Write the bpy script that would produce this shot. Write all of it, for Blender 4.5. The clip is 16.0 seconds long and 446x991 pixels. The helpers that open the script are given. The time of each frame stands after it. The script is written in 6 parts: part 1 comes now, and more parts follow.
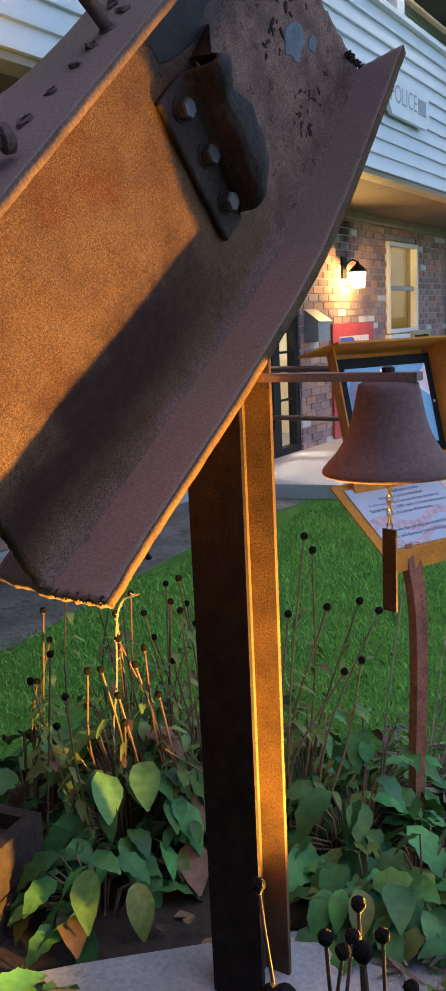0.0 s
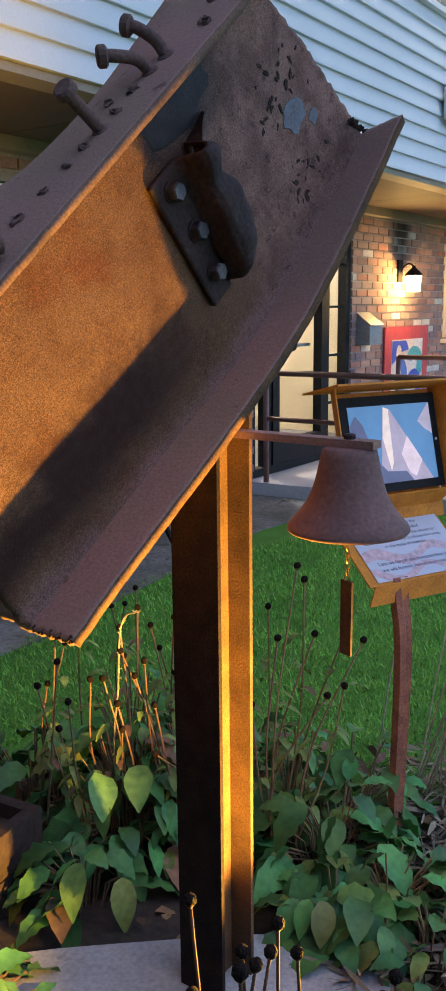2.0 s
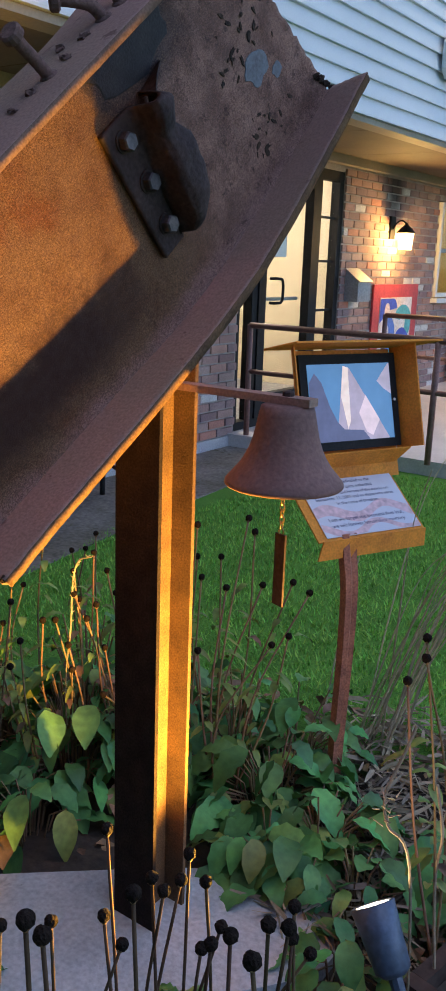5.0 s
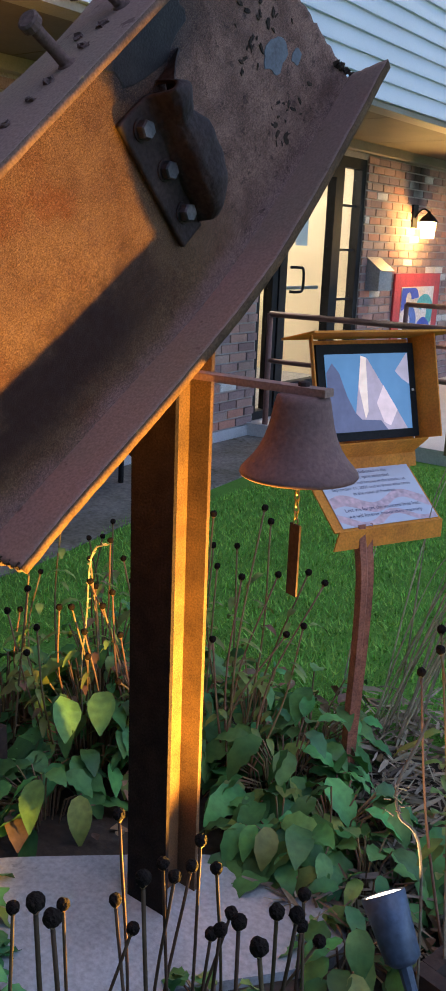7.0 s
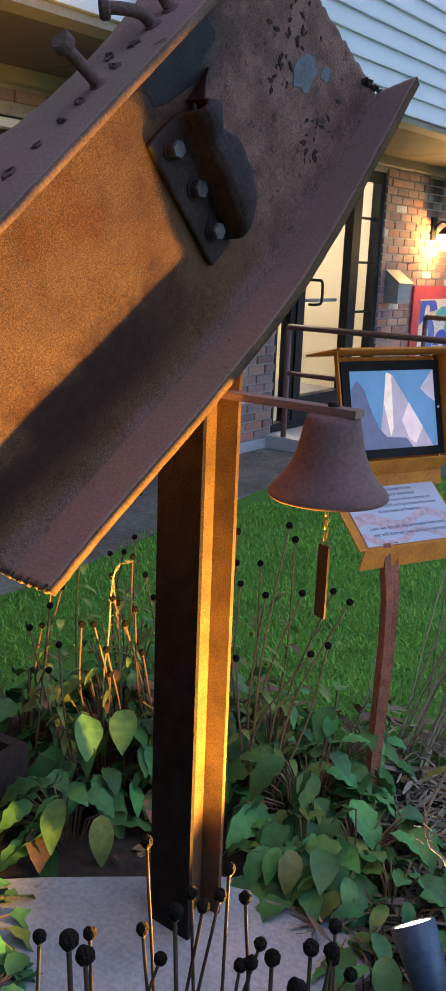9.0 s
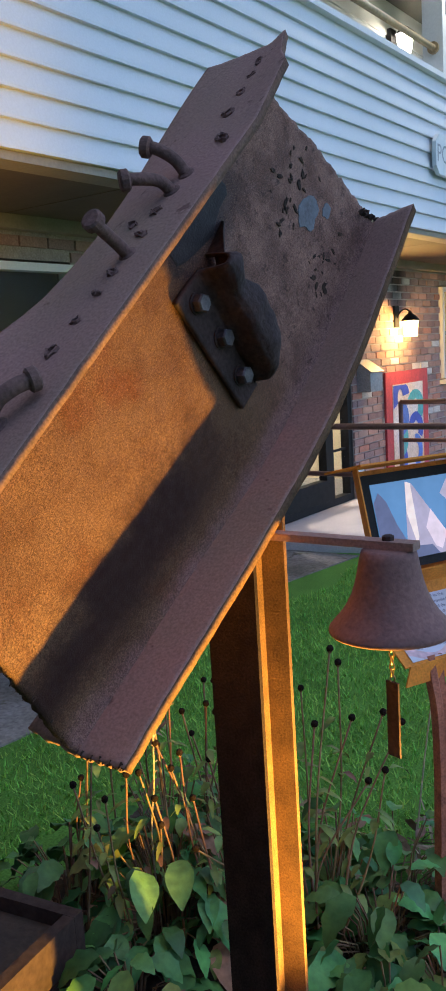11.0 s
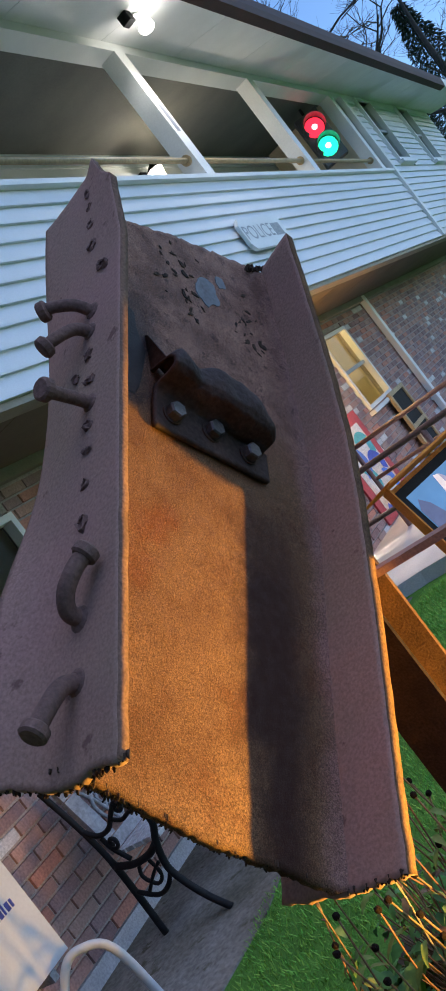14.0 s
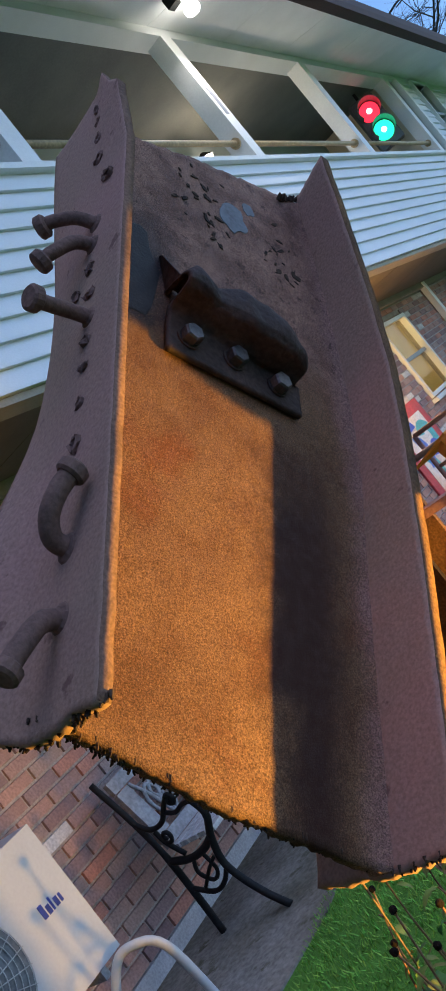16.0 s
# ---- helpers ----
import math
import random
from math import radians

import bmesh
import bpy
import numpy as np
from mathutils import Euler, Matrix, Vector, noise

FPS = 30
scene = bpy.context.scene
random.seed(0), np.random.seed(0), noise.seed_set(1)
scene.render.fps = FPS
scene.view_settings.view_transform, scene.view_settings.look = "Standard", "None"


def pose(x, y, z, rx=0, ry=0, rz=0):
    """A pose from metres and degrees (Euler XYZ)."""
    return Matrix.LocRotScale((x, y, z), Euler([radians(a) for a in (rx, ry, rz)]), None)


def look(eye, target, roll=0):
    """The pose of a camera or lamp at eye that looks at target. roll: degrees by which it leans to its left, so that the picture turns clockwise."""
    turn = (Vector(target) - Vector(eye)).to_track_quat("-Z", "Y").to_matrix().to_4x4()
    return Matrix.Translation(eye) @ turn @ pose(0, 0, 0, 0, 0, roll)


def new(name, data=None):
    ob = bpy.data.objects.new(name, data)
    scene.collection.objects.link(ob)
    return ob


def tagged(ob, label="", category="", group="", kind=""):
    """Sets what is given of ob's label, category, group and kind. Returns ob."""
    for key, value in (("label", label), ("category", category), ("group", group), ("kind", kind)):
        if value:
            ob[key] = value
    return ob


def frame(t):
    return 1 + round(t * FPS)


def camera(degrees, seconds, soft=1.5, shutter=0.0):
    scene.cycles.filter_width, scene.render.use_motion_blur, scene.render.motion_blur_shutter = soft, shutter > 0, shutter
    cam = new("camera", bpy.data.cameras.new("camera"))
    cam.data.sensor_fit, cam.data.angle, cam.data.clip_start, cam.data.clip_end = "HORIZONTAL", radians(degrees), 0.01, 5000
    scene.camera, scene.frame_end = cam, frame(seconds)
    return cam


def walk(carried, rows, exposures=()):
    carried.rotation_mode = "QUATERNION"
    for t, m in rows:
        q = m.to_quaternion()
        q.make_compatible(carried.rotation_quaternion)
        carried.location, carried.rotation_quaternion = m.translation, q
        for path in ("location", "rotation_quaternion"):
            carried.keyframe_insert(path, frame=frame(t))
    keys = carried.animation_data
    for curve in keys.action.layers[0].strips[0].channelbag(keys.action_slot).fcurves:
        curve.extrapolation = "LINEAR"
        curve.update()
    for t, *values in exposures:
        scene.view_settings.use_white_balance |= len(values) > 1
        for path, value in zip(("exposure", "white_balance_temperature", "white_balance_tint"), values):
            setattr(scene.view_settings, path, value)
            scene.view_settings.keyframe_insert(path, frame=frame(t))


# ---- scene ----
cam = camera(28.1, 16.0, soft=2.0)
PATH = [
    (0, (0.12, 0.09, 1.227), (-0.902, 1.766, 0.847), -2.6),
    (0.5, (0.189, 0.085, 1.28), (-0.844, 1.752, 0.889), -2.5),
    (1, (0.233, 0.082, 1.318), (-0.82, 1.736, 0.921), -2.4),
    (1.5, (0.271, 0.072, 1.345), (-0.801, 1.712, 0.945), -1.4),
    (2, (0.297, 0.072, 1.348), (-0.835, 1.67, 0.939), -0.6),
    (2.5, (0.329, 0.07, 1.35), (-0.803, 1.664, 0.929), 0.3),
    (3, (0.351, 0.075, 1.354), (-0.746, 1.688, 0.912), 1.4),
    (3.5, (0.369, 0.081, 1.359), (-0.719, 1.693, 0.891), 2.0),
    (6, (0.388, 0.094, 1.356), (-0.718, 1.673, 0.823), 2.1),
    (6.5, (0.391, 0.095, 1.356), (-0.729, 1.662, 0.817), 2.1),
    (7, (0.392, 0.093, 1.359), (-0.735, 1.654, 0.819), 2.2),
    (7.5, (0.395, 0.089, 1.36), (-0.741, 1.644, 0.822), 2.4),
    (8, (0.393, 0.095, 1.357), (-0.753, 1.644, 0.821), 2.3),
    (8.5, (0.386, 0.102, 1.359), (-0.765, 1.648, 0.827), 2.2),
    (9, (0.363, 0.095, 1.371), (-0.795, 1.64, 0.852), 2.2),
    (9.5, (0.311, 0.08, 1.392), (-0.849, 1.633, 0.899), 2.4),
    (9.7, (0.297, 0.073, 1.398), (-0.867, 1.629, 0.925), 2.2),
    (12, (0.196, 0.056, 1.476), (-0.893, 1.726, 1.32), -15.8),
    (12.5, (0.169, 0.042, 1.459), (-0.896, 1.733, 1.375), -25.5),
    (13, (0.148, 0.039, 1.431), (-0.896, 1.744, 1.39), -34.0),
    (13.5, (0.12, 0.044, 1.414), (-0.913, 1.756, 1.383), -36.2),
    (14, (0.073, 0.055, 1.403), (-0.957, 1.769, 1.376), -37.4),
    (14.5, (0.034, 0.075, 1.381), (-1.002, 1.786, 1.362), -37.7),
    (15, (0.017, 0.1, 1.347), (-1.031, 1.803, 1.343), -37.3),
    (15.5, (-0.005, 0.144, 1.316), (-1.081, 1.83, 1.339), -37.8),
    (16, (-0.021, 0.18, 1.292), (-1.143, 1.834, 1.359), -38.5),
]
walk(cam, [(t, look(eye, target, roll)) for t, eye, target, roll in PATH], [(0.0, 0.75, 6350, 15), (9.7, 0.75, 6350, 15), (12.0, 0.78, 6100, 15), (16.0, 0.78, 6100, 15)])

# ---- light ----
world = bpy.data.worlds.new("dusk")
scene.world = world
world.use_nodes = True
wn = world.node_tree
sky = wn.nodes.new("ShaderNodeTexSky")
sky.sky_type, sky.sun_disc = "NISHITA", False
sky.sun_elevation, sky.sun_rotation = radians(24), radians(70)
sky.dust_density, sky.ozone_density = 0.2, 5.0
wn.links.new(sky.outputs[0], wn.nodes["Background"].inputs[0])
wn.nodes["Background"].inputs[1].default_value = 0.135


def lamp(name, kind, m, energy, colour, **more):
    data = bpy.data.lights.new(name, kind)
    data.energy, data.color = energy, colour
    if kind == "SPOT":
        data.spot_size, data.spot_blend = more["cone"], more["blend"]
    if kind == "SUN":
        data.angle = more["angle"]
    elif kind == "AREA":
        data.shape, data.size, data.size_y = "RECTANGLE", more["sx"], more["sy"]
    else:
        data.shadow_soft_size = more.get("radius", 0.02)
    ob = new(name, data)
    ob.matrix_world = m
    return ob


lamp("sun", "SUN", look((3, 0.6, 8), (0, 0, 0)), 0.40, (0.93, 0.95, 1.0), angle=radians(50))
SPOT_AT = Vector((-0.096, 1.276, 0.378))
lamp("garden_spot_lamp", "SPOT", look(SPOT_AT, SPOT_AT + Vector((-0.85, -0.30, 0.42))), 140, (1.0, 0.52, 0.06), cone=radians(100), blend=0.35, radius=0.012)
lamp("eave_flood_lamp", "SPOT", look((-1.88, 6.45, 4.24), (-2.5, 6.6, 1.0)), 20, (1.0, 0.95, 0.8), cone=radians(160), blend=0.6, radius=0.05)
lamp("lantern_lamp", "POINT", Matrix.Translation((-3.12, 8.0, 1.57)), 26, (1.0, 0.58, 0.14), radius=0.04)
lamp("porch_lamp", "POINT", Matrix.Translation((-3.1, 8.2, 4.12)), 7, (1.0, 0.85, 0.6), radius=0.05)
lamp("hall_lamp", "POINT", Matrix.Translation((-4.9, 6.6, 2.25)), 85, (1.0, 0.88, 0.70), radius=0.15)
lamp("room_lamp", "POINT", Matrix.Translation((-4.2, 9.5, 2.2)), 11, (1.0, 0.72, 0.22), radius=0.15)


# ---- materials ----
XW, XP = -3.3, -2.2  # the faces of the brick wall and of the porch front


def mat(name, c1, c2=None, scale=8.0, rough=0.7, metal=0.0, bump=0.15, fine=60.0, spots=None, spot_scale=14.0, spot_edge=0.62, sheen=0.5, rand=0.0, emit=0.0, gloss=0.5):
    m = bpy.data.materials.new(name)
    m.use_nodes = True
    t = m.node_tree
    b = t.nodes["Principled BSDF"]
    co = t.nodes.new("ShaderNodeTexCoord")
    n1 = t.nodes.new("ShaderNodeTexNoise")
    n1.inputs["Scale"].default_value, n1.inputs["Detail"].default_value = scale, 6
    n2 = t.nodes.new("ShaderNodeTexNoise")
    n2.inputs["Scale"].default_value, n2.inputs["Detail"].default_value = fine, 4
    for nn in (n1, n2):
        t.links.new(co.outputs["Object"], nn.inputs["Vector"])
    mix = t.nodes.new("ShaderNodeMix")
    mix.data_type = "RGBA"
    c2 = c2 or tuple(x * 0.75 for x in c1)
    mix.inputs[6].default_value, mix.inputs[7].default_value = (*c1, 1), (*c2, 1)
    r1 = t.nodes.new("ShaderNodeMapRange")
    r1.inputs[1].default_value, r1.inputs[2].default_value = 0.35, 0.68
    t.links.new(n1.outputs[0], r1.inputs[0])
    t.links.new(r1.outputs[0], mix.inputs[0])
    col = mix.outputs[2]
    grain = t.nodes.new("ShaderNodeMix")
    grain.data_type, grain.blend_type = "RGBA", "MULTIPLY"
    grain.inputs[0].default_value = 1.0
    r2 = t.nodes.new("ShaderNodeMapRange")
    r2.inputs[1].default_value, r2.inputs[2].default_value, r2.inputs[3].default_value, r2.inputs[4].default_value = 0.3, 0.7, 1 - sheen * 0.5, 1 + sheen * 0.4
    t.links.new(n2.outputs[0], r2.inputs[0])
    t.links.new(col, grain.inputs[6])
    t.links.new(r2.outputs[0], grain.inputs[7])
    col = grain.outputs[2]
    if spots:
        n3 = t.nodes.new("ShaderNodeTexNoise")
        n3.inputs["Scale"].default_value, n3.inputs["Detail"].default_value, n3.inputs["Roughness"].default_value = spot_scale, 5, 0.65
        t.links.new(co.outputs["Object"], n3.inputs["Vector"])
        r3 = t.nodes.new("ShaderNodeMapRange")
        r3.inputs[1].default_value, r3.inputs[2].default_value = spot_edge, spot_edge + 0.05
        t.links.new(n3.outputs[0], r3.inputs[0])
        mx = t.nodes.new("ShaderNodeMix")
        mx.data_type = "RGBA"
        mx.inputs[7].default_value = (*spots, 1)
        t.links.new(r3.outputs[0], mx.inputs[0])
        t.links.new(col, mx.inputs[6])
        col = mx.outputs[2]
    if rand:
        info = t.nodes.new("ShaderNodeObjectInfo")
        geo = t.nodes.new("ShaderNodeNewGeometry")
        add = t.nodes.new("ShaderNodeMath")
        add.operation = "ADD"
        t.links.new(info.outputs["Random"], add.inputs[0])
        t.links.new(geo.outputs["Random Per Island"], add.inputs[1])
        fr = t.nodes.new("ShaderNodeMath")
        fr.operation = "FRACT"
        t.links.new(add.outputs[0], fr.inputs[0])
        hv = t.nodes.new("ShaderNodeHueSaturation")
        r4 = t.nodes.new("ShaderNodeMapRange")
        r4.inputs[3].default_value, r4.inputs[4].default_value = 1 - rand, 1 + rand
        t.links.new(fr.outputs[0], r4.inputs[0])
        t.links.new(r4.outputs[0], hv.inputs["Value"])
        t.links.new(col, hv.inputs["Color"])
        wrap = t.nodes.new("ShaderNodeMath")
        wrap.operation = "PINGPONG"
        wrap.inputs[1].default_value = 0.13
        r5 = t.nodes.new("ShaderNodeMapRange")
        r5.inputs[2].default_value, r5.inputs[3].default_value, r5.inputs[4].default_value = 0.13, 0.465, 0.525
        t.links.new(fr.outputs[0], wrap.inputs[0])
        t.links.new(wrap.outputs[0], r5.inputs[0])
        t.links.new(r5.outputs[0], hv.inputs["Hue"])
        col = hv.outputs[0]
    t.links.new(col, b.inputs["Base Color"])
    b.inputs["Roughness"].default_value, b.inputs["Metallic"].default_value = rough, metal
    b.inputs["Specular IOR Level"].default_value = gloss
    if emit:
        b.inputs["Emission Color"].default_value, b.inputs["Emission Strength"].default_value = (*c1, 1), emit
    if bump:
        bp = t.nodes.new("ShaderNodeBump")
        bp.inputs["Strength"].default_value, bp.inputs["Distance"].default_value = bump, 0.004
        t.links.new(n2.outputs[0], bp.inputs["Height"])
        t.links.new(bp.outputs[0], b.inputs["Normal"])
    return m


def glow(name, colour, strength):
    m = bpy.data.materials.new(name)
    m.use_nodes = True
    b = m.node_tree.nodes["Principled BSDF"]
    b.inputs["Base Color"].default_value = (*[0.3 * q for q in colour], 1)
    b.inputs["Emission Color"].default_value, b.inputs["Emission Strength"].default_value = (*colour, 1), strength
    return m


def glass(name, tint=(0.9, 0.95, 0.95), rough=0.02):
    m = bpy.data.materials.new(name)
    m.use_nodes = True
    b = m.node_tree.nodes["Principled BSDF"]
    b.inputs["Base Color"].default_value = (*tint, 1)
    b.inputs["Transmission Weight"].default_value, b.inputs["Roughness"].default_value, b.inputs["IOR"].default_value = 1.0, rough, 1.1
    return m


def brick_mat(name):
    m = mat(name, (0.41, 0.255, 0.22), (0.31, 0.19, 0.17), 5, 0.9, 0, 0.35, 90, rand=0.0)
    t = m.node_tree
    b = t.nodes["Principled BSDF"]
    link = b.inputs["Base Color"].links[0]
    src = link.from_socket
    info, geo = t.nodes.new("ShaderNodeObjectInfo"), t.nodes.new("ShaderNodeNewGeometry")
    add, fr = t.nodes.new("ShaderNodeMath"), t.nodes.new("ShaderNodeMath")
    add.operation, fr.operation = "ADD", "FRACT"
    t.links.new(info.outputs["Random"], add.inputs[0])
    t.links.new(geo.outputs["Random Per Island"], add.inputs[1])
    t.links.new(add.outputs[0], fr.inputs[0])
    ramp = t.nodes.new("ShaderNodeValToRGB")
    ramp.color_ramp.interpolation = "CONSTANT"
    e = ramp.color_ramp.elements
    e[0].position, e[0].color = 0.0, (0.78, 0.86, 0.98, 1)
    e[1].position, e[1].color = 0.25, (1.0, 1.0, 1.0, 1)
    for p, c in ((0.45, (1.18, 1.12, 1.05, 1)), (0.6, (0.68, 0.70, 0.78, 1)), (0.72, (1.25, 0.95, 0.82, 1)), (0.82, (1.0, 1.12, 1.12, 1)), (0.94, (1.6, 2.5, 2.8, 1))):
        el = e.new(p)
        el.color = c
    t.links.new(fr.outputs[0], ramp.inputs[0])
    mul = t.nodes.new("ShaderNodeMix")
    mul.data_type, mul.blend_type = "RGBA", "MULTIPLY"
    mul.inputs[0].default_value = 1.0
    t.links.new(src, mul.inputs[6])
    t.links.new(ramp.outputs[0], mul.inputs[7])
    # soot that rises from the wall lantern
    co = t.nodes.new("ShaderNodeTexCoord")
    off, squash, length, soft, soot = [t.nodes.new("ShaderNode" + k) for k in ("VectorMath", "VectorMath", "VectorMath", "MapRange", "Mix")]
    off.operation, squash.operation, length.operation = "SUBTRACT", "MULTIPLY", "LENGTH"
    off.inputs[1].default_value, squash.inputs[1].default_value = (XW, 8.06, 2.06), (1.0, 3.2, 1.9)
    soft.inputs[1].default_value, soft.inputs[2].default_value, soft.inputs[3].default_value, soft.inputs[4].default_value = 0.25, 0.75, 0.9, 0.0
    soot.data_type = "RGBA"
    soot.inputs[7].default_value = (0.012, 0.010, 0.010, 1)
    t.links.new(co.outputs["Object"], off.inputs[0])
    t.links.new(off.outputs["Vector"], squash.inputs[0])
    t.links.new(squash.outputs["Vector"], length.inputs[0])
    t.links.new(length.outputs["Value"], soft.inputs[0])
    t.links.new(soft.outputs[0], soot.inputs[0])
    t.links.new(mul.outputs[2], soot.inputs[6])
    t.links.new(soot.outputs[2], b.inputs["Base Color"])
    return m


def web_rust(name):
    """Rolled steel web in beam coordinates: golden rust, paler brown top, shade painted along the lower part, burnt
    black scale by the bracket.
    """
    m = bpy.data.materials.new(name)
    m.use_nodes = True
    t = m.node_tree
    b = t.nodes["Principled BSDF"]
    co = t.nodes.new("ShaderNodeTexCoord")

    def tex(scale, detail=4.0, rough=0.55):
        n = t.nodes.new("ShaderNodeTexNoise")
        n.inputs["Scale"].default_value, n.inputs["Detail"].default_value, n.inputs["Roughness"].default_value = scale, detail, rough
        t.links.new(co.outputs["Object"], n.inputs["Vector"])
        return n.outputs[0]

    def ramp(x, a, c, lo=0.0, hi=1.0):
        r = t.nodes.new("ShaderNodeMapRange")
        r.interpolation_type = "SMOOTHSTEP"
        for k, q in ((1, a), (2, c), (3, lo), (4, hi)):
            r.inputs[k].default_value = q
        t.links.new(x, r.inputs[0])
        return r.outputs[0]

    def calc(op, x, y):
        n = t.nodes.new("ShaderNodeMath")
        n.operation = op
        for k, q in ((0, x), (1, y)):
            if isinstance(q, (int, float)):
                n.inputs[k].default_value = q
            else:
                t.links.new(q, n.inputs[k])
        return n.outputs[0]

    def mix(fac, x, y, blend="MIX"):
        n = t.nodes.new("ShaderNodeMix")
        n.data_type, n.blend_type = "RGBA", blend
        for k, q in ((0, fac), (6, x), (7, y)):
            if isinstance(q, (int, float)):
                n.inputs[k].default_value = q
            elif isinstance(q, tuple):
                n.inputs[k].default_value = (*q, 1)
            else:
                t.links.new(q, n.inputs[k])
        return n.outputs[2]

    xyz = t.nodes.new("ShaderNodeSeparateXYZ")
    t.links.new(co.outputs["Object"], xyz.inputs[0])
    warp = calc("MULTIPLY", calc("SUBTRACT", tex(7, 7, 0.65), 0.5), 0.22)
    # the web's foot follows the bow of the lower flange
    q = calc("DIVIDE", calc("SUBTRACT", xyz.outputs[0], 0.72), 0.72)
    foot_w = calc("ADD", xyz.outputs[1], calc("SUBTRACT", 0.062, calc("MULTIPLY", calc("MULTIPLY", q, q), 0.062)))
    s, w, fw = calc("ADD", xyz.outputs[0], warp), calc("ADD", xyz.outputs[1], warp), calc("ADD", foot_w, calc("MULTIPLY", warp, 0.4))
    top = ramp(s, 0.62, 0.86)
    # shade put into the colour of the lower web, with noisy edges
    web_shade = calc("MULTIPLY", calc("MULTIPLY", ramp(w, 0.10, 0.175, 1, 0), ramp(s, 0.42, 0.66, 1, 0)), ramp(fw, 0.02, 0.10))
    burnt = calc("MULTIPLY", calc("MULTIPLY", ramp(w, 0.25, 0.33), ramp(s, 0.62, 0.68)), ramp(s, 0.82, 1.0, 1, 0))
    col = mix(ramp(tex(10, 6), 0.38, 0.66), (0.140, 0.076, 0.040), (0.100, 0.049, 0.026))
    col = mix(calc("MULTIPLY", ramp(tex(5, 5), 0.52, 0.68), 0.7), col, (0.13, 0.048, 0.020))
    col = mix(top, col, mix(ramp(tex(16, 6), 0.36, 0.66), (0.235, 0.13, 0.10), (0.14, 0.074, 0.058)))
    col = mix(calc("MULTIPLY", burnt, 0.85), col, (0.035, 0.030, 0.034))
    col = mix(ramp(fw, 0.0, 0.05, 0.8, 0.0), col, (0.24, 0.135, 0.115))
    blot = calc("MULTIPLY", ramp(tex(34, 6, 0.7), 0.58, 0.64), calc("ADD", calc("MULTIPLY", top, 0.55), 0.15))
    col = mix(blot, col, (0.055, 0.030, 0.028))
    grain = tex(520, 3, 0.6)
    col = mix(1.0, col, ramp(grain, 0.34, 0.66, 0.58, 1.42), "MULTIPLY")
    col = mix(1.0, col, ramp(tex(230, 3, 0.7), 0.36, 0.64, 0.82, 1.20), "MULTIPLY")
    col = mix(calc("MULTIPLY", ramp(tex(340, 2), 0.60, 0.68), 0.30), col, (0.40, 0.26, 0.13))
    col = mix(calc("MULTIPLY", web_shade, 0.9), col, (0.032, 0.014, 0.012))
    t.links.new(col, b.inputs["Base Color"])
    b.inputs["Specular IOR Level"].default_value = 0.15
    t.links.new(ramp(tex(60), 0.3, 0.7, 0.62, 0.88), b.inputs["Roughness"])
    bp = t.nodes.new("ShaderNodeBump")
    bp.inputs["Strength"].default_value, bp.inputs["Distance"].default_value = 0.45, 0.003
    t.links.new(calc("ADD", grain, calc("MULTIPLY", tex(40, 5, 0.7), 1.2)), bp.inputs["Height"])
    t.links.new(bp.outputs[0], b.inputs["Normal"])
    return m


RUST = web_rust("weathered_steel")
RUST_FLANGE = mat("weathered_flange_steel", (0.345, 0.20, 0.172), (0.29, 0.195, 0.148), 3.5, 0.8, 0.0, 0.25, 200, sheen=0.4, spots=(0.17, 0.095, 0.08), spot_scale=17, spot_edge=0.63, gloss=0.2)
RUST_DARK = mat("dark_scaled_steel", (0.062, 0.040, 0.037), (0.034, 0.023, 0.022), 14, 0.75, 0.1, 0.5, 120, sheen=0.6, gloss=0.2)
RUST_POST = mat("post_steel", (0.165, 0.095, 0.052), (0.095, 0.056, 0.036), 16, 0.85, 0.0, 0.25, 260, sheen=0.7, gloss=0.1)
# post steel darkened in colour to stand for shade on the front flange
POST_SHADE = mat("shaded_post_steel", (0.030, 0.021, 0.019), (0.016, 0.012, 0.012), 22, 0.9, 0.0, 0.3, 240, sheen=0.9, gloss=0.1)
EDGE_RUST = mat("worn_edge_rust", (0.21, 0.125, 0.09), (0.14, 0.085, 0.065), 18, 0.85, 0.0, 0.3, 220, sheen=0.6, gloss=0.15)
TORN = mat("torn_black_edge", (0.03, 0.022, 0.02), (0.08, 0.05, 0.035), 60, 0.9, 0, 0.8, 150, gloss=0.15)
STUD = mat("stud_rust", (0.185, 0.108, 0.092), (0.12, 0.072, 0.062), 30, 0.8, 0.0, 0.4, 160, gloss=0.2)
BOLT = mat("bolt_steel", (0.11, 0.10, 0.11), (0.05, 0.05, 0.06), 40, 0.45, 0.6, 0.2, 200)
PAINT = mat("old_blue_primer", (0.12, 0.135, 0.16), (0.09, 0.09, 0.105), 30, 0.6, 0, 0.2, 200)
BELL = mat("bell_iron", (0.23, 0.125, 0.11), (0.18, 0.10, 0.092), 18, 0.75, 0.1, 0.2, 150, sheen=0.4, gloss=0.3)
BRASS = mat("chain_brass", (0.55, 0.38, 0.15), (0.4, 0.28, 0.12), 80, 0.4, 0.9, 0.1, 200)
CORTEN = mat("corten_sheet", (0.80, 0.31, 0.045), (0.62, 0.22, 0.04), 16, 0.75, 0.0, 0.2, 180, sheen=0.35, gloss=0.25)
POLE_RUST = mat("pole_rust", (0.40, 0.15, 0.095), (0.24, 0.09, 0.065), 25, 0.8, 0, 0.4, 180, sheen=0.7)
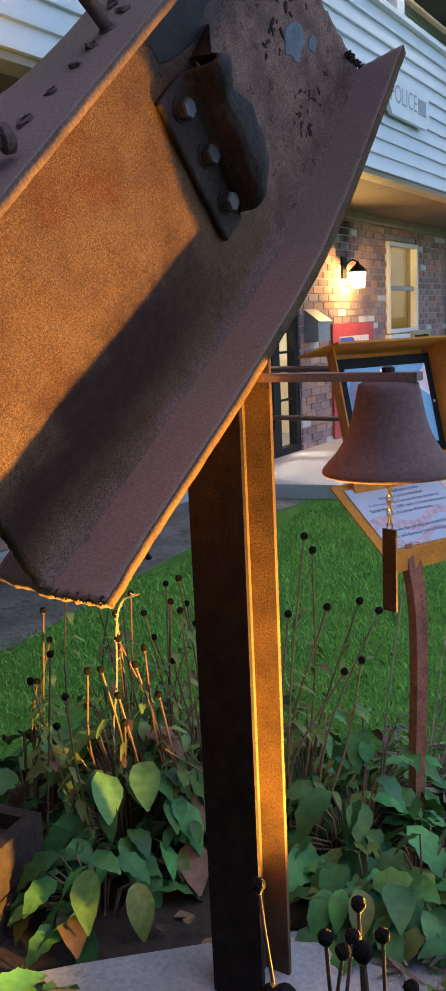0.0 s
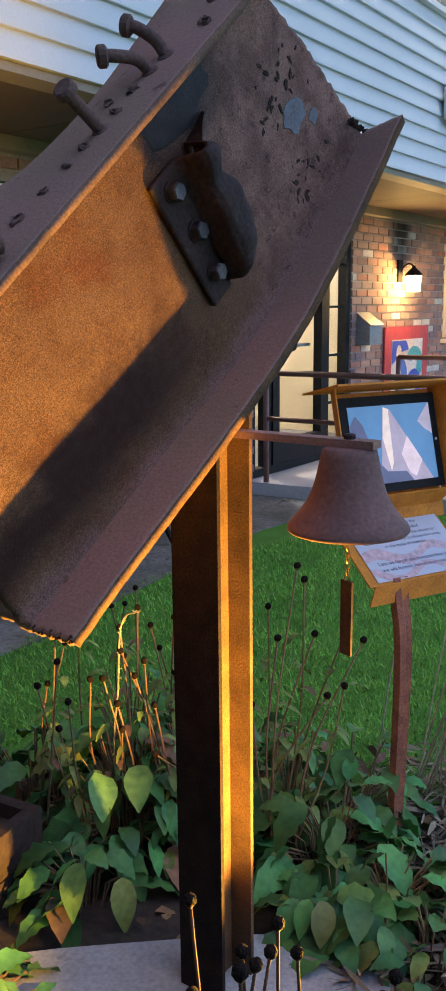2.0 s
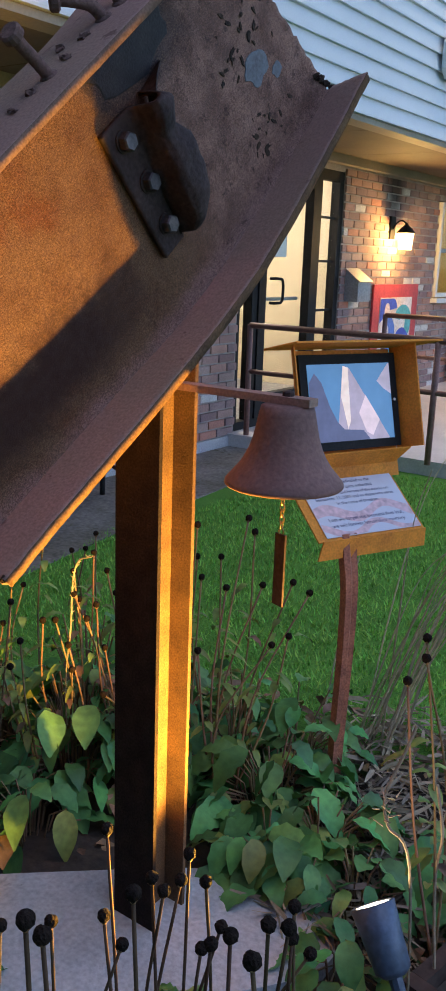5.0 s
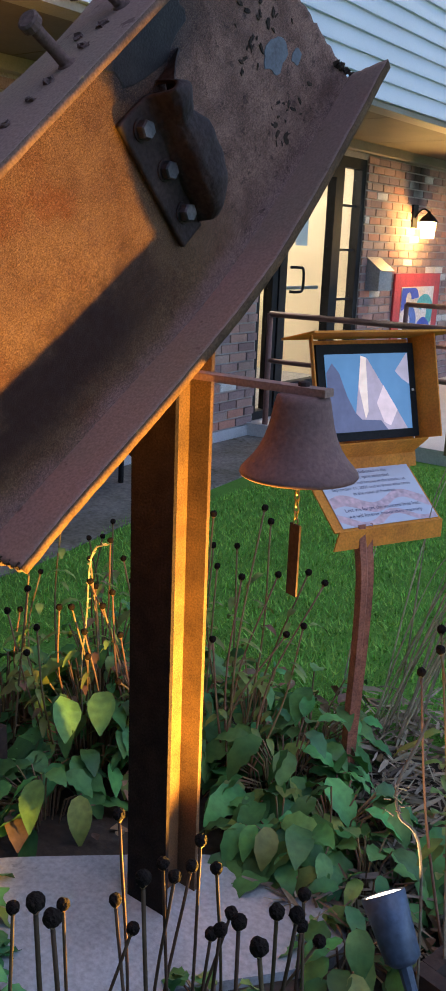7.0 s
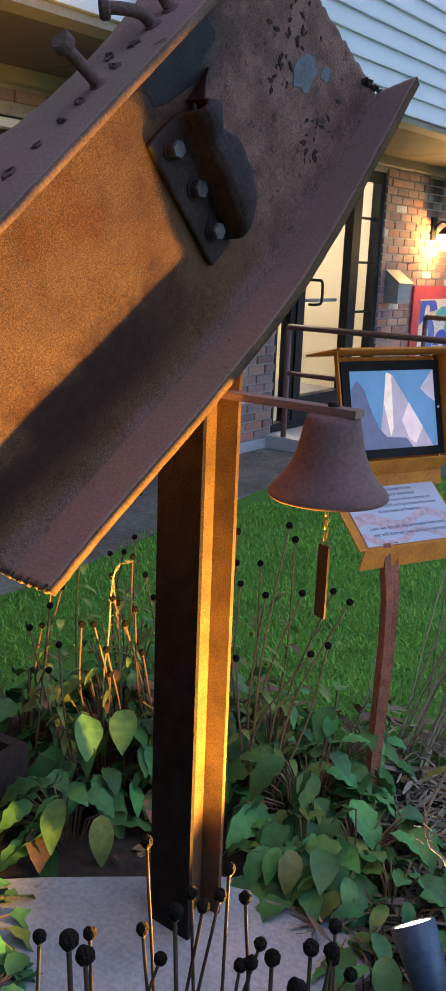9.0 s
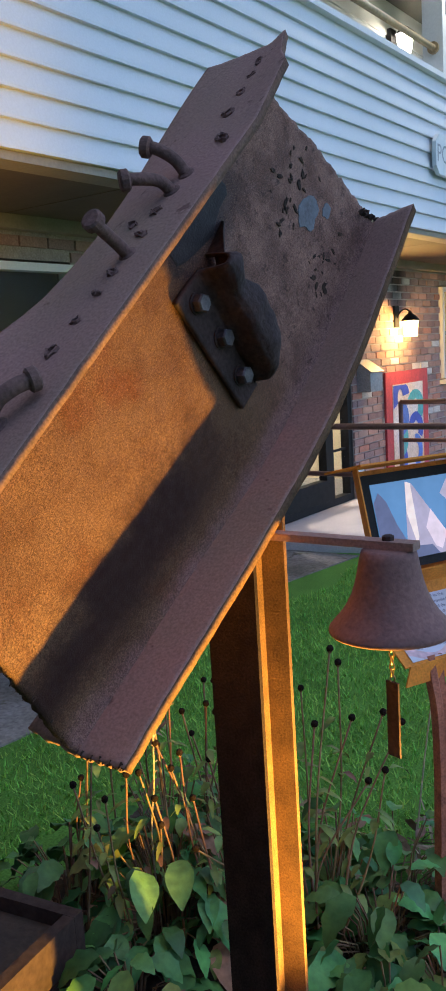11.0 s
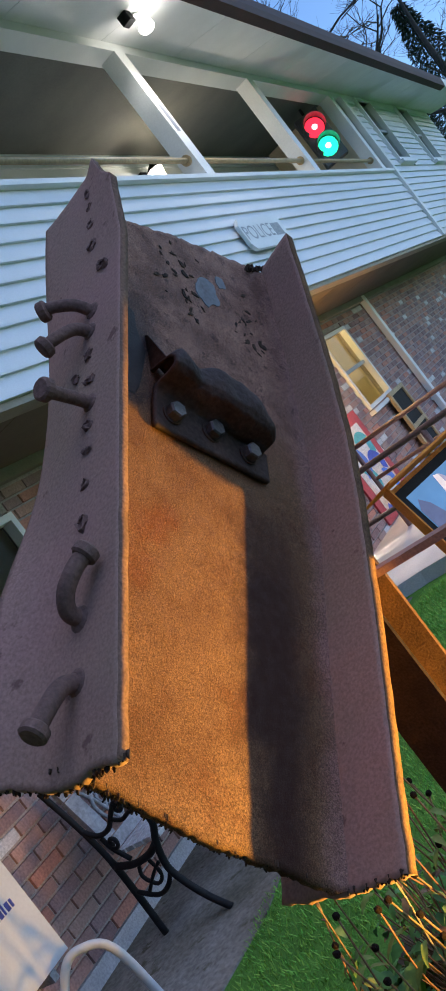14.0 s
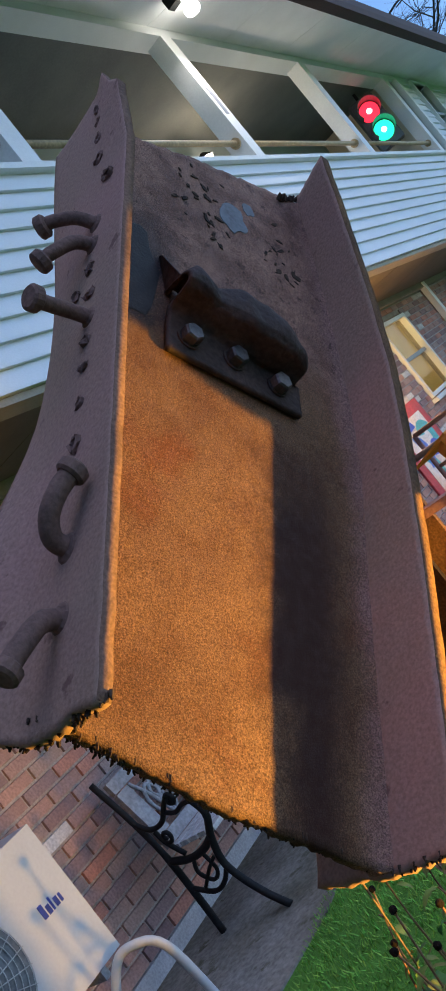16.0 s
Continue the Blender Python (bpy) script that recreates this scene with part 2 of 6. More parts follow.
BLACK = mat("black_paint", (0.010, 0.010, 0.011), (0.016, 0.016, 0.018), 20, 0.65, 0, 0.05, 150, gloss=0.2)
SIDING = mat("siding_vinyl", (0.70, 0.72, 0.74), (0.66, 0.68, 0.70), 2, 0.55, 0, 0.06, 120, sheen=0.08)
WHITE = mat("white_trim", (0.78, 0.78, 0.77), (0.72, 0.72, 0.71), 4, 0.5, 0, 0.05, 100, sheen=0.1)
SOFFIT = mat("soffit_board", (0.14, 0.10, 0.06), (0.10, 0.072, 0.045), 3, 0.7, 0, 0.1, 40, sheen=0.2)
TAN_TRIM = mat("tan_trim", (0.31, 0.265, 0.205), (0.25, 0.21, 0.16), 4, 0.6, 0, 0.05, 80, sheen=0.2)
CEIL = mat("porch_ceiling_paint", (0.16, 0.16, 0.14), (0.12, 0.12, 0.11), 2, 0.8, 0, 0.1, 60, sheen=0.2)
FASCIA = mat("brown_gutter", (0.06, 0.02, 0.018), (0.045, 0.018, 0.016), 6, 0.7, 0.0, 0.05, 90)
ROOF = mat("roof_shingle", (0.09, 0.08, 0.08), (0.06, 0.055, 0.055), 6, 0.95, 0, 0.5, 40)
BRICK = brick_mat("brick_clay")
MORTAR = mat("mortar", (0.42, 0.37, 0.34), (0.33, 0.29, 0.27), 10, 0.95, 0, 0.4, 120)
CONC = mat("concrete", (0.50, 0.50, 0.515), (0.38, 0.38, 0.395), 7, 0.95, 0, 0.5, 90, sheen=0.4, spots=(0.22, 0.22, 0.22), spot_scale=9, spot_edge=0.66)
PAVE = mat("worn_pavement", (0.29, 0.265, 0.235), (0.15, 0.135, 0.10), 2.5, 0.95, 0, 0.5, 50, sheen=0.6, spots=(0.12, 0.11, 0.075), spot_scale=6, spot_edge=0.6, gloss=0.2)
WALK = mat("pale_walkway_concrete", (0.62, 0.58, 0.56), (0.52, 0.49, 0.475), 3, 0.95, 0, 0.4, 90, sheen=0.25)
DIRT = mat("garden_soil", (0.075, 0.055, 0.04), (0.05, 0.038, 0.03), 9, 0.95, 0, 0.8, 60)
LAWN = mat("lawn_turf", (0.12, 0.29, 0.05), (0.09, 0.22, 0.04), 5, 0.95, 0, 0.6, 120, sheen=0.8, gloss=0.1)
BLADE = mat("grass_blade", (0.26, 0.56, 0.09), (0.19, 0.43, 0.07), 2.5, 0.7, 0, 0, 30, rand=0.28, gloss=0.2)
LEAF = mat("coneflower_leaf", (0.115, 0.30, 0.075), (0.055, 0.18, 0.065), 10, 0.5, 0, 0.25, 60, sheen=0.4, rand=0.45, gloss=0.35)
LEAF_PALE = mat("pale_leaf", (0.22, 0.30, 0.06), (0.15, 0.22, 0.055), 14, 0.55, 0, 0.15, 60, rand=0.35)
LEAF_DRY = mat("dry_leaf", (0.28, 0.17, 0.09), (0.20, 0.13, 0.08), 18, 0.85, 0, 0.3, 60, rand=0.5)
STRAW = mat("straw", (0.33, 0.27, 0.18), (0.25, 0.20, 0.14), 10, 0.85, 0, 0.2, 60, rand=0.45)
PALE_STRAW = mat("pale_straw", (0.5, 0.44, 0.31), (0.40, 0.34, 0.23), 10, 0.85, 0, 0.2, 60, rand=0.3)
STEM = mat("dry_stem", (0.30, 0.185, 0.095), (0.20, 0.13, 0.07), 20, 0.8, 0, 0.2, 80, rand=0.3)
STEM_DARK = mat("dark_dry_stem", (0.11, 0.075, 0.045), (0.07, 0.048, 0.03), 20, 0.85, 0, 0.2, 80, rand=0.3, gloss=0.15)
SEED = mat("seed_head", (0.012, 0.009, 0.008), (0.022, 0.015, 0.012), 60, 0.95, 0, 0.9, 220, gloss=0.1)
WOOD = mat("dark_planter_wood", (0.07, 0.048, 0.04), (0.05, 0.035, 0.03), 12, 0.85, 0, 0.5, 50, gloss=0.15)
RAILRUST = mat("painted_rail", (0.25, 0.13, 0.115), (0.19, 0.10, 0.09), 12, 0.6, 0.1, 0.15, 100)
RAILWOOD = mat("porch_rail_wood", (0.45, 0.33, 0.18), (0.36, 0.26, 0.14), 14, 0.5, 0, 0.1, 60)
GLASS = glass("window_glass")
BEIGE = mat("interior_paint", (0.70, 0.60, 0.44), (0.66, 0.56, 0.40), 2, 0.8, 0, 0.05, 60, sheen=0.1)
CARD = mat("mailbox_grey", (0.32, 0.33, 0.35), (0.27, 0.28, 0.30), 12, 0.5, 0.2, 0.1, 80)
ACW = mat("appliance_white", (0.56, 0.58, 0.60), (0.51, 0.53, 0.55), 3, 0.4, 0, 0.03, 80, sheen=0.08)
BLUE = mat("blue_mark", (0.03, 0.05, 0.30), (0.03, 0.045, 0.26), 9, 0.5, 0, 0, 40)
GREY = mat("bench_grey", (0.36, 0.35, 0.36), (0.27, 0.26, 0.27), 9, 0.8, 0, 0.3, 60)
PALE = mat("bench_pale_slat", (0.58, 0.56, 0.56), (0.48, 0.46, 0.46), 9, 0.8, 0, 0.3, 60)
SPOTBLUE = mat("spot_housing", (0.085, 0.12, 0.19), (0.07, 0.10, 0.16), 14, 0.45, 0.2, 0.1, 90)
BARK = mat("tree_bark", (0.06, 0.05, 0.045), (0.04, 0.035, 0.03), 8, 0.95, 0, 0.6, 30)
PINE = mat("pine_needles", (0.02, 0.045, 0.02), (0.015, 0.03, 0.018), 3, 0.8, 0, 0, 30, rand=0.4)


# ---- building helpers ----
def part(name, bm, material, parent=None, label="", smooth=False, bevel=0.0):
    if bevel:
        bmesh.ops.bevel(bm, geom=[e for e in bm.edges if e.is_manifold and e.calc_face_angle(0) > 0.6], offset=bevel, segments=1, affect="EDGES", clamp_overlap=True)
    bmesh.ops.recalc_face_normals(bm, faces=bm.faces)
    me = bpy.data.meshes.new(name)
    bm.to_mesh(me)
    bm.free()
    me.materials.append(material)
    if smooth:
        for p in me.polygons:
            p.use_smooth = True
    ob = new(name, me)
    if parent:
        ob.parent = parent
    if label:
        tagged(ob, label)
    return ob


def thing(name, label, category, m=None, group="", kind=""):
    ob = new(name)
    ob.empty_display_size = 0.1
    if m is not None:
        ob.matrix_world = m
    return tagged(ob, label, category, group, kind)


def B():
    return bmesh.new()


def box(bm, lo, hi, m=None):
    vs = [bm.verts.new(Vector((x, y, z)) if m is None else m @ Vector((x, y, z))) for x in (lo[0], hi[0]) for y in (lo[1], hi[1]) for z in (lo[2], hi[2])]
    for f in ((0, 1, 3, 2), (4, 6, 7, 5), (0, 4, 5, 1), (2, 3, 7, 6), (0, 2, 6, 4), (1, 5, 7, 3)):
        bm.faces.new([vs[i] for i in f])
    return bm


def tube(bm, pts, radii, seg=8, caps=True):
    pts = [Vector(p) for p in pts]
    if isinstance(radii, (int, float)):
        radii = [radii] * len(pts)
    rings, side = [], None
    for i, p in enumerate(pts):
        t = (pts[min(i + 1, len(pts) - 1)] - pts[max(i - 1, 0)]).normalized()
        if side is None:
            side = t.orthogonal().normalized()
        side = (side - t * side.dot(t)).normalized()
        up = t.cross(side)
        rings.append([bm.verts.new(p + (side * math.cos(a) + up * math.sin(a)) * radii[i]) for a in [2 * math.pi * k / seg for k in range(seg)]])
    for a, b in zip(rings, rings[1:]):
        for k in range(seg):
            bm.faces.new((a[k], a[(k + 1) % seg], b[(k + 1) % seg], b[k]))
    if caps:
        bm.faces.new(rings[0][::-1])
        bm.faces.new(rings[-1])
    return bm


def lathe(bm, profile, seg=24, m=None):
    rings = []
    for r, z in profile:
        row = []
        for k in range(seg):
            a = 2 * math.pi * k / seg
            p = Vector((r * math.cos(a), r * math.sin(a), z))
            row.append(bm.verts.new(m @ p if m is not None else p))
        rings.append(row)
    for a, b in zip(rings, rings[1:]):
        for k in range(seg):
            bm.faces.new((a[k], a[(k + 1) % seg], b[(k + 1) % seg], b[k]))
    bm.faces.new(rings[0][::-1])
    bm.faces.new(rings[-1])
    return bm


def slab(bm, front, back, nu, nv):
    """A closed sheet between two surfaces over the unit square."""
    f = [[bm.verts.new(front(i / nu, j / nv)) for j in range(nv + 1)] for i in range(nu + 1)]
    b = [[bm.verts.new(back(i / nu, j / nv)) for j in range(nv + 1)] for i in range(nu + 1)]
    for i in range(nu):
        for j in range(nv):
            bm.faces.new((f[i][j], f[i + 1][j], f[i + 1][j + 1], f[i][j + 1]))
            bm.faces.new((b[i][j], b[i][j + 1], b[i + 1][j + 1], b[i + 1][j]))
    for i in range(nu):
        bm.faces.new((f[i][0], b[i][0], b[i + 1][0], f[i + 1][0]))
        bm.faces.new((f[i][nv], f[i + 1][nv], b[i + 1][nv], b[i][nv]))
    for j in range(nv):
        bm.faces.new((f[0][j], f[0][j + 1], b[0][j + 1], b[0][j]))
        bm.faces.new((f[nu][j], b[nu][j], b[nu][j + 1], f[nu][j + 1]))
    return bm


def lerp(table, x):
    return float(np.interp(x, [a for a, _ in table], [b for _, b in table]))


def curve_pts(pts, n=6):
    """A smooth line through the points."""
    P = [Vector(p) for p in pts]
    P = [P[0] * 2 - P[1]] + P + [P[-1] * 2 - P[-2]]
    out = []
    for i in range(1, len(P) - 2):
        for k in range(n):
            t = k / n
            out.append(0.5 * ((2 * P[i]) + (P[i + 1] - P[i - 1]) * t + (2 * P[i - 1] - 5 * P[i] + 4 * P[i + 1] - P[i + 2]) * t * t + (3 * P[i] - P[i - 1] - 3 * P[i + 1] + P[i + 2]) * t ** 3))
    return out + [P[-2]]


def structure(name, bm, material, label, category, smooth=False, bevel=0.0):
    return tagged(part(name, bm, material, None, "", smooth, bevel), label, category, "", "structure")


def raw(name, verts, faces, material, parent=None, label="", kind="", category=""):
    me = bpy.data.meshes.new(name)
    me.from_pydata(verts, [], faces)
    me.materials.append(material)
    ob = new(name, me)
    if parent:
        ob.parent = parent
    return tagged(ob, label, category, "", kind)

# ---- ground ----
def flat(bm, pts, z0, z1):
    lo = [bm.verts.new((x, y, z0)) for x, y in pts]
    hi = [bm.verts.new((x, y, z1)) for x, y in pts]
    bm.faces.new(hi)
    bm.faces.new(lo[::-1])
    for i in range(len(pts)):
        j = (i + 1) % len(pts)
        bm.faces.new((lo[i], lo[j], hi[j], hi[i]))
    return bm


gb = B()
bmesh.ops.create_grid(gb, x_segments=2, y_segments=2, size=400)
structure("ground", gb, LAWN, "green lawn round the garden bed", "lawn")
structure("pavement", flat(B(), [(-3.34, -6), (-2.42, -6), (-2.45, 1.5), (-2.36, 2.5), (-2.52, 3.6), (-2.62, 4.6), (-2.5, 5.5), (-3.34, 5.5)], -0.1, 0.008), PAVE, "worn grey pavement strip along the brick wall", "pavement")
structure("walkway", flat(B(), [(-3.34, 5.46), (-2.9, 5.5), (-2.4, 5.62), (0.5, 5.66), (3.5, 5.7), (3.5, 7.4), (-1.5, 7.4), (-1.5, 13), (-3.34, 13)], -0.1, 0.1), WALK, "pale concrete walkway in front of the door", "walkway", bevel=0.012)


def bumpy_patch(pts_fn, nu, nv, h, seed):
    bm = B()
    rows = []
    for i in range(nu + 1):
        row = []
        for j in range(nv + 1):
            u, v = i / nu, j / nv
            x, y = pts_fn(u, v)
            edge = min(u, v, 1 - u, 1 - v)
            z = (h + 0.025 * noise.noise(Vector((x * 5, y * 5, seed)))) * min(1, edge * 8) - 0.015 + 0.02 * min(1, edge * 8)
            row.append(bm.verts.new((x, y, z)))
        rows.append(row)
    for i in range(nu):
        for j in range(nv):
            bm.faces.new((rows[i][j], rows[i + 1][j], rows[i + 1][j + 1], rows[i][j + 1]))
    return bm


structure("garden_bed", bumpy_patch(lambda u, v: (-1.75 + 2.9 * u, 0.15 + v * (2.0 + 0.45 * u + 0.06 * math.sin(u * 14))), 60, 46, 0.012, 3), DIRT, "dark soil garden bed with dry litter", "garden bed", smooth=True)
base = B()
ring = [(-0.70 + 0.42 * math.cos(a) * (1 + 0.12 * math.sin(3 * a + 1)), 1.11 + 0.29 * math.sin(a) * (1 + 0.1 * math.sin(2 * a)) + 0.28 * math.cos(a)) for a in [2 * math.pi * k / 36 for k in range(36)]]
flat(base, ring, -0.05, 0.045)
tagged(part("concrete_footing", base, CONC, None, "", False, 0.015), "rough pale concrete footing round the steel post", "footing")

# ---- the building ----


def bricks(spans, z0, rows, x, y_off=0.0):
    """Places of the bricks (y0, y1, z) of a running bond that fills the spans."""
    out = []
    for r in range(rows):
        z = z0 + r * 0.0677
        k = (r % 2) * 0.1025 + y_off
        for a, b in spans(z):
            i = math.floor((a - k) / 0.205)
            while k + i * 0.205 < b:
                p, q = max(a, k + i * 0.205), min(b, k + (i + 1) * 0.205 - 0.010)
                if q - p > 0.03:
                    out.append((p, q, z))
                i += 1
    return out


DOOR, WIN = (5.55, 7.09, 0.1, 2.08), (9.15, 10.1, 1.02, 2.0)
LOWWIN = (2.65, 3.75, 1.2, 1.99)


def wall_spans(z):
    cuts = [(o[0], o[1]) for o in (LOWWIN, DOOR, WIN) if o[2] - 0.03 < z < o[3]]
    a, out = -3.0, []
    for c0, c1 in cuts:
        out.append((a, c0))
        a = c1
    return out + [(a, 17.0)]


wall = B()
for a, b in ((-6, LOWWIN[0]), (LOWWIN[1], DOOR[0]), (DOOR[1], WIN[0]), (WIN[1], 18)):
    box(wall, (XW - 0.12, a, -0.1), (XW - 0.012, b, 2.42))
for o in (LOWWIN, DOOR, WIN):
    box(wall, (XW - 0.12, o[0], o[3]), (XW - 0.012, o[1], 2.42))
    box(wall, (XW - 0.12, o[0], -0.1), (XW - 0.012, o[1], o[2]))
wall_west = structure("wall_west", wall, MORTAR, "red brick ground floor wall with a few pale bricks", "wall")
foot = B()
for a, b in ((-6, DOOR[0]), (DOOR[1], 17)):
    box(foot, (XW - 0.05, a, -0.05), (XW + 0.012, b, 0.085))
structure("plinth", foot, CONC, "blue-grey concrete plinth under the brick wall", "plinth", bevel=0.006)

# parapet of the upper porch: lapped boards
parapet = B()
box(parapet, (XP - 0.14, -8, 2.2), (XP - 0.02, 12.25, 3.24))
wall_porch = structure("wall_porch", parapet, SIDING, "white lapped siding on the porch parapet", "wall")


def board_mesh(length, h=0.104):
    bm = B()
    prof = [(0.0, 0.0), (0.024, 0.0), (0.024, 0.012), (0.003, h), (0.0, h)]
    n = max(2, int(length / 0.5))
    rows = [[bm.verts.new((x, length * i / n, z)) for x, z in prof] for i in range(n + 1)]
    for a, b in zip(rows, rows[1:]):
        for k in range(5):
            bm.faces.new((a[k], b[k], b[(k + 1) % 5], a[(k + 1) % 5]))
    bm.faces.new(rows[0])
    bm.faces.new(rows[-1][::-1])
    bmesh.ops.recalc_face_normals(bm, faces=bm.faces)
    me = bpy.data.meshes.new("siding_board")
    bm.to_mesh(me)
    bm.free()
    me.materials.append(SIDING)
    return me


def boards(parent, x, y0, y1, z0, count, m=None, pitch=0.104):
    me = board_mesh(y1 - y0, pitch)
    for i in range(count):
        ob = new("siding_board", me)
        ob.parent = parent
        ob.matrix_world = (m or Matrix.Identity(4)) @ Matrix.Translation((x, y0, z0 + i * pitch))


boards(wall_porch, XP - 0.02, -8, 12.2, 2.2, 10)
cap = B()
box(cap, (XP - 0.17, -8, 3.24), (XP + 0.03, 12.25, 3.275))
structure("parapet_cap", cap, WHITE, "white board cap along the porch parapet", "trim", bevel=0.006)

# closed upper wall beyond the porch
upper = B()
RW = [(12.95, 13.75), (15.3, 16.1)]
ys = [12.25] + [v for w in RW for v in w] + [18]
for i in range(0, len(ys), 2):
    box(upper, (XP - 0.16, ys[i], 2.2), (XP - 0.02, ys[i + 1], 4.5))
for a, b in RW:
    box(upper, (XP - 0.16, a, 2.2), (XP - 0.02, b, 3.4))
wall_upper = structure("wall_upper", upper, SIDING, "white lapped siding on the closed upper storey", "wall")
boards(wall_upper, XP - 0.02, 12.36, 18, 2.2, 11)
boards(wall_upper, XP - 0.02, 12.36, RW[0][0] - 0.06, 2.2 + 1.144, 11)
boards(wall_upper, XP - 0.02, RW[0][1] + 0.06, RW[1][0] - 0.06, 2.2 + 1.144, 11)
boards(wall_upper, XP - 0.02, RW[1][1] + 0.06, 18, 2.2 + 1.144, 11)


structure("corner_trim", box(box(B(), (XP - 0.03, 12.21, 2.2), (XP + 0.035, 12.30, 4.44)), (XP - 0.03, 12.315, 2.2), (XP + 0.03, 12.36, 4.44)), WHITE, "white vertical corner trim beside the porch", "trim")


def window(name, x, y0, y1, z0, z1, label, frame_m, sill=True, mid=True):
    w = tagged(new(name), label, "window", "", "structure")
    t = 0.042
    fb = B()
    for lo, hi in (((y0 - t, z0 - t), (y0, z1 + t)), ((y1, z0 - t), (y1 + t, z1 + t)), ((y0, z1), (y1, z1 + t)), ((y0, z0 - t), (y1, z0))):
        box(fb, (x - 0.05, lo[0], lo[1]), (x + 0.03, hi[0], hi[1]))
    part("window_frame", fb, frame_m, w)
    if sill:
        part("window_sill", box(B(), (x - 0.02, y0 - 0.09, z0 - 0.1), (x + 0.07, y1 + 0.09, z0 - 0.056)), frame_m, w, bevel=0.005)
    zm = (z0 + z1) / 2
    if mid:
        part("sash_rail", box(B(), (x - 0.06, y0, zm - 0.022), (x - 0.01, y1, zm + 0.022)), CARD, w)
    for a, b in (((z0, zm - 0.024), (zm + 0.024, z1)) if mid else ((z0, z1),)):
        p = part("pane", box(B(), (x - 0.05, y0 + 0.004, a + 0.004), (x - 0.042, y1 - 0.004, b - 0.004)), GLASS, w)
        p.visible_shadow = False
    return w


window("window_1", XW, WIN[0] + 0.06, WIN[1] - 0.06, WIN[2] + 0.06, WIN[3] - 0.06, "double-hung window with pale frame, lit yellow inside", WHITE)
window("window_2", XW, LOWWIN[0] + 0.06, LOWWIN[1] - 0.06, LOWWIN[2] + 0.06, LOWWIN[3] - 0.06, "white-framed ground floor window, dark inside", WHITE)
for i, (a, b) in enumerate(RW):
    window("window_%d" % (3 + i), XP, a + 0.06, b - 0.06, 3.46, 4.44, "dark upper window with white frame", WHITE)

# porch: floor, soffit, ceiling, posts, header, eave, roof
structure("porch_floor", box(B(), (-5.4, -8, 2.44), (XP - 0.15, 12.2, 2.56)), GREY, "grey porch floor", "floor")
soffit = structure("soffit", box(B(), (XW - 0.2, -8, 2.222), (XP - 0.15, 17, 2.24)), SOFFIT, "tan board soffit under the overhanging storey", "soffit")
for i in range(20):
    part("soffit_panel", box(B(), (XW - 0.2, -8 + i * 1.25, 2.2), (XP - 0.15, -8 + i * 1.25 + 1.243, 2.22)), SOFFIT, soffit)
structure("soffit_trim", box(B(), (XW - 0.005, -8, 2.13), (XW + 0.07, 17, 2.198)), TAN_TRIM, "tan trim strip where soffit meets bricks", "trim", bevel=0.006)
structure("soffit_edge", box(B(), (XP - 0.148, -8, 2.165), (XP - 0.02, 17, 2.198)), TAN_TRIM, "tan board along the soffit edge", "trim")
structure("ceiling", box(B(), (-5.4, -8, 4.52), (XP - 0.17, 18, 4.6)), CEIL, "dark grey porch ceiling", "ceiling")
back = B()
box(back, (-3.5, -8, 2.5), (-3.37, 12.2, 4.52))
wall_back = structure("wall_back", back, SIDING, "pale siding wall at the back of the porch", "wall")
boards(wall_back, -3.37, -2, 12.1, 2.56, 13, pitch=0.15)
structure("wall_end", box(B(), (-3.34, 12.1, 2.565), (XP - 0.17, 12.2, 4.515)), BEIGE, "tan wooden end wall of the porch", "wall")
structure("header", box(B(), (XP - 0.165, -8, 4.44), (XP + 0.0, 18, 4.6)), WHITE, "white header beam over the porch openings", "beam", bevel=0.008)
PY = [-1.4, 1.25, 3.9, 6.56, 9.16, 11.85]
for y in PY:
    p = thing("porch_post", "square white porch post on the parapet", "post", Matrix.Translation((XP - 0.07, y, 3.275)), "porch posts")
    part("shaft", box(B(), (-0.075, -0.075, 0), (0.075, 0.075, 1.165)), WHITE, p, bevel=0.006)
    if y == 6.56:
        part("plate", box(B(), (0.0752, -0.025, 0.42), (0.0792, 0.025, 0.78)), CARD, p, "narrow pale plate")
for a, b in zip(PY, PY[1:]):
    r = thing("porch_rail", "round yellowish wooden rail between porch posts", "rail", Matrix.Translation((XP - 0.06, a, 3.47)), "porch rails")
    part("bar", tube(B(), [(0, 0.075, 0), (0, b - a - 0.075, 0)], 0.022, 10), RAILWOOD, r, smooth=True)
    for q in (0.082, b - a - 0.1):
        part("flange", tube(B(), [(0, q, 0), (0, q + 0.02, 0)], 0.042, 12), RAILWOOD, r)
eave_soffit = structure("eave_soffit", box(B(), (XP + 0.002, -8, 4.55), (-1.64, 18, 4.56)), WHITE, "white panelled eave soffit", "soffit")
for k in range(22):
    eave = B()
    y = -8 + k * 1.2
    vs = [eave.verts.new(v) for v in ((XP + 0.002, y, 4.52), (-1.62, y, 4.40), (-1.62, y + 1.194, 4.40), (XP + 0.002, y + 1.194, 4.52), (XP + 0.002, y, 4.545), (-1.62, y, 4.425), (-1.62, y + 1.194, 4.425), (XP + 0.002, y + 1.194, 4.545))]
    for f in ((0, 1, 2, 3), (7, 6, 5, 4), (0, 4, 5, 1), (1, 5, 6, 2), (2, 6, 7, 3), (3, 7, 4, 0)):
        eave.faces.new([vs[i] for i in f])
    part("soffit_panel", eave, WHITE, eave_soffit)
gut = B()
prof = [(-1.62, 4.36), (-1.52, 4.36), (-1.505, 4.43), (-1.50, 4.52), (-1.52, 4.52), (-1.53, 4.44), (-1.62, 4.43)]
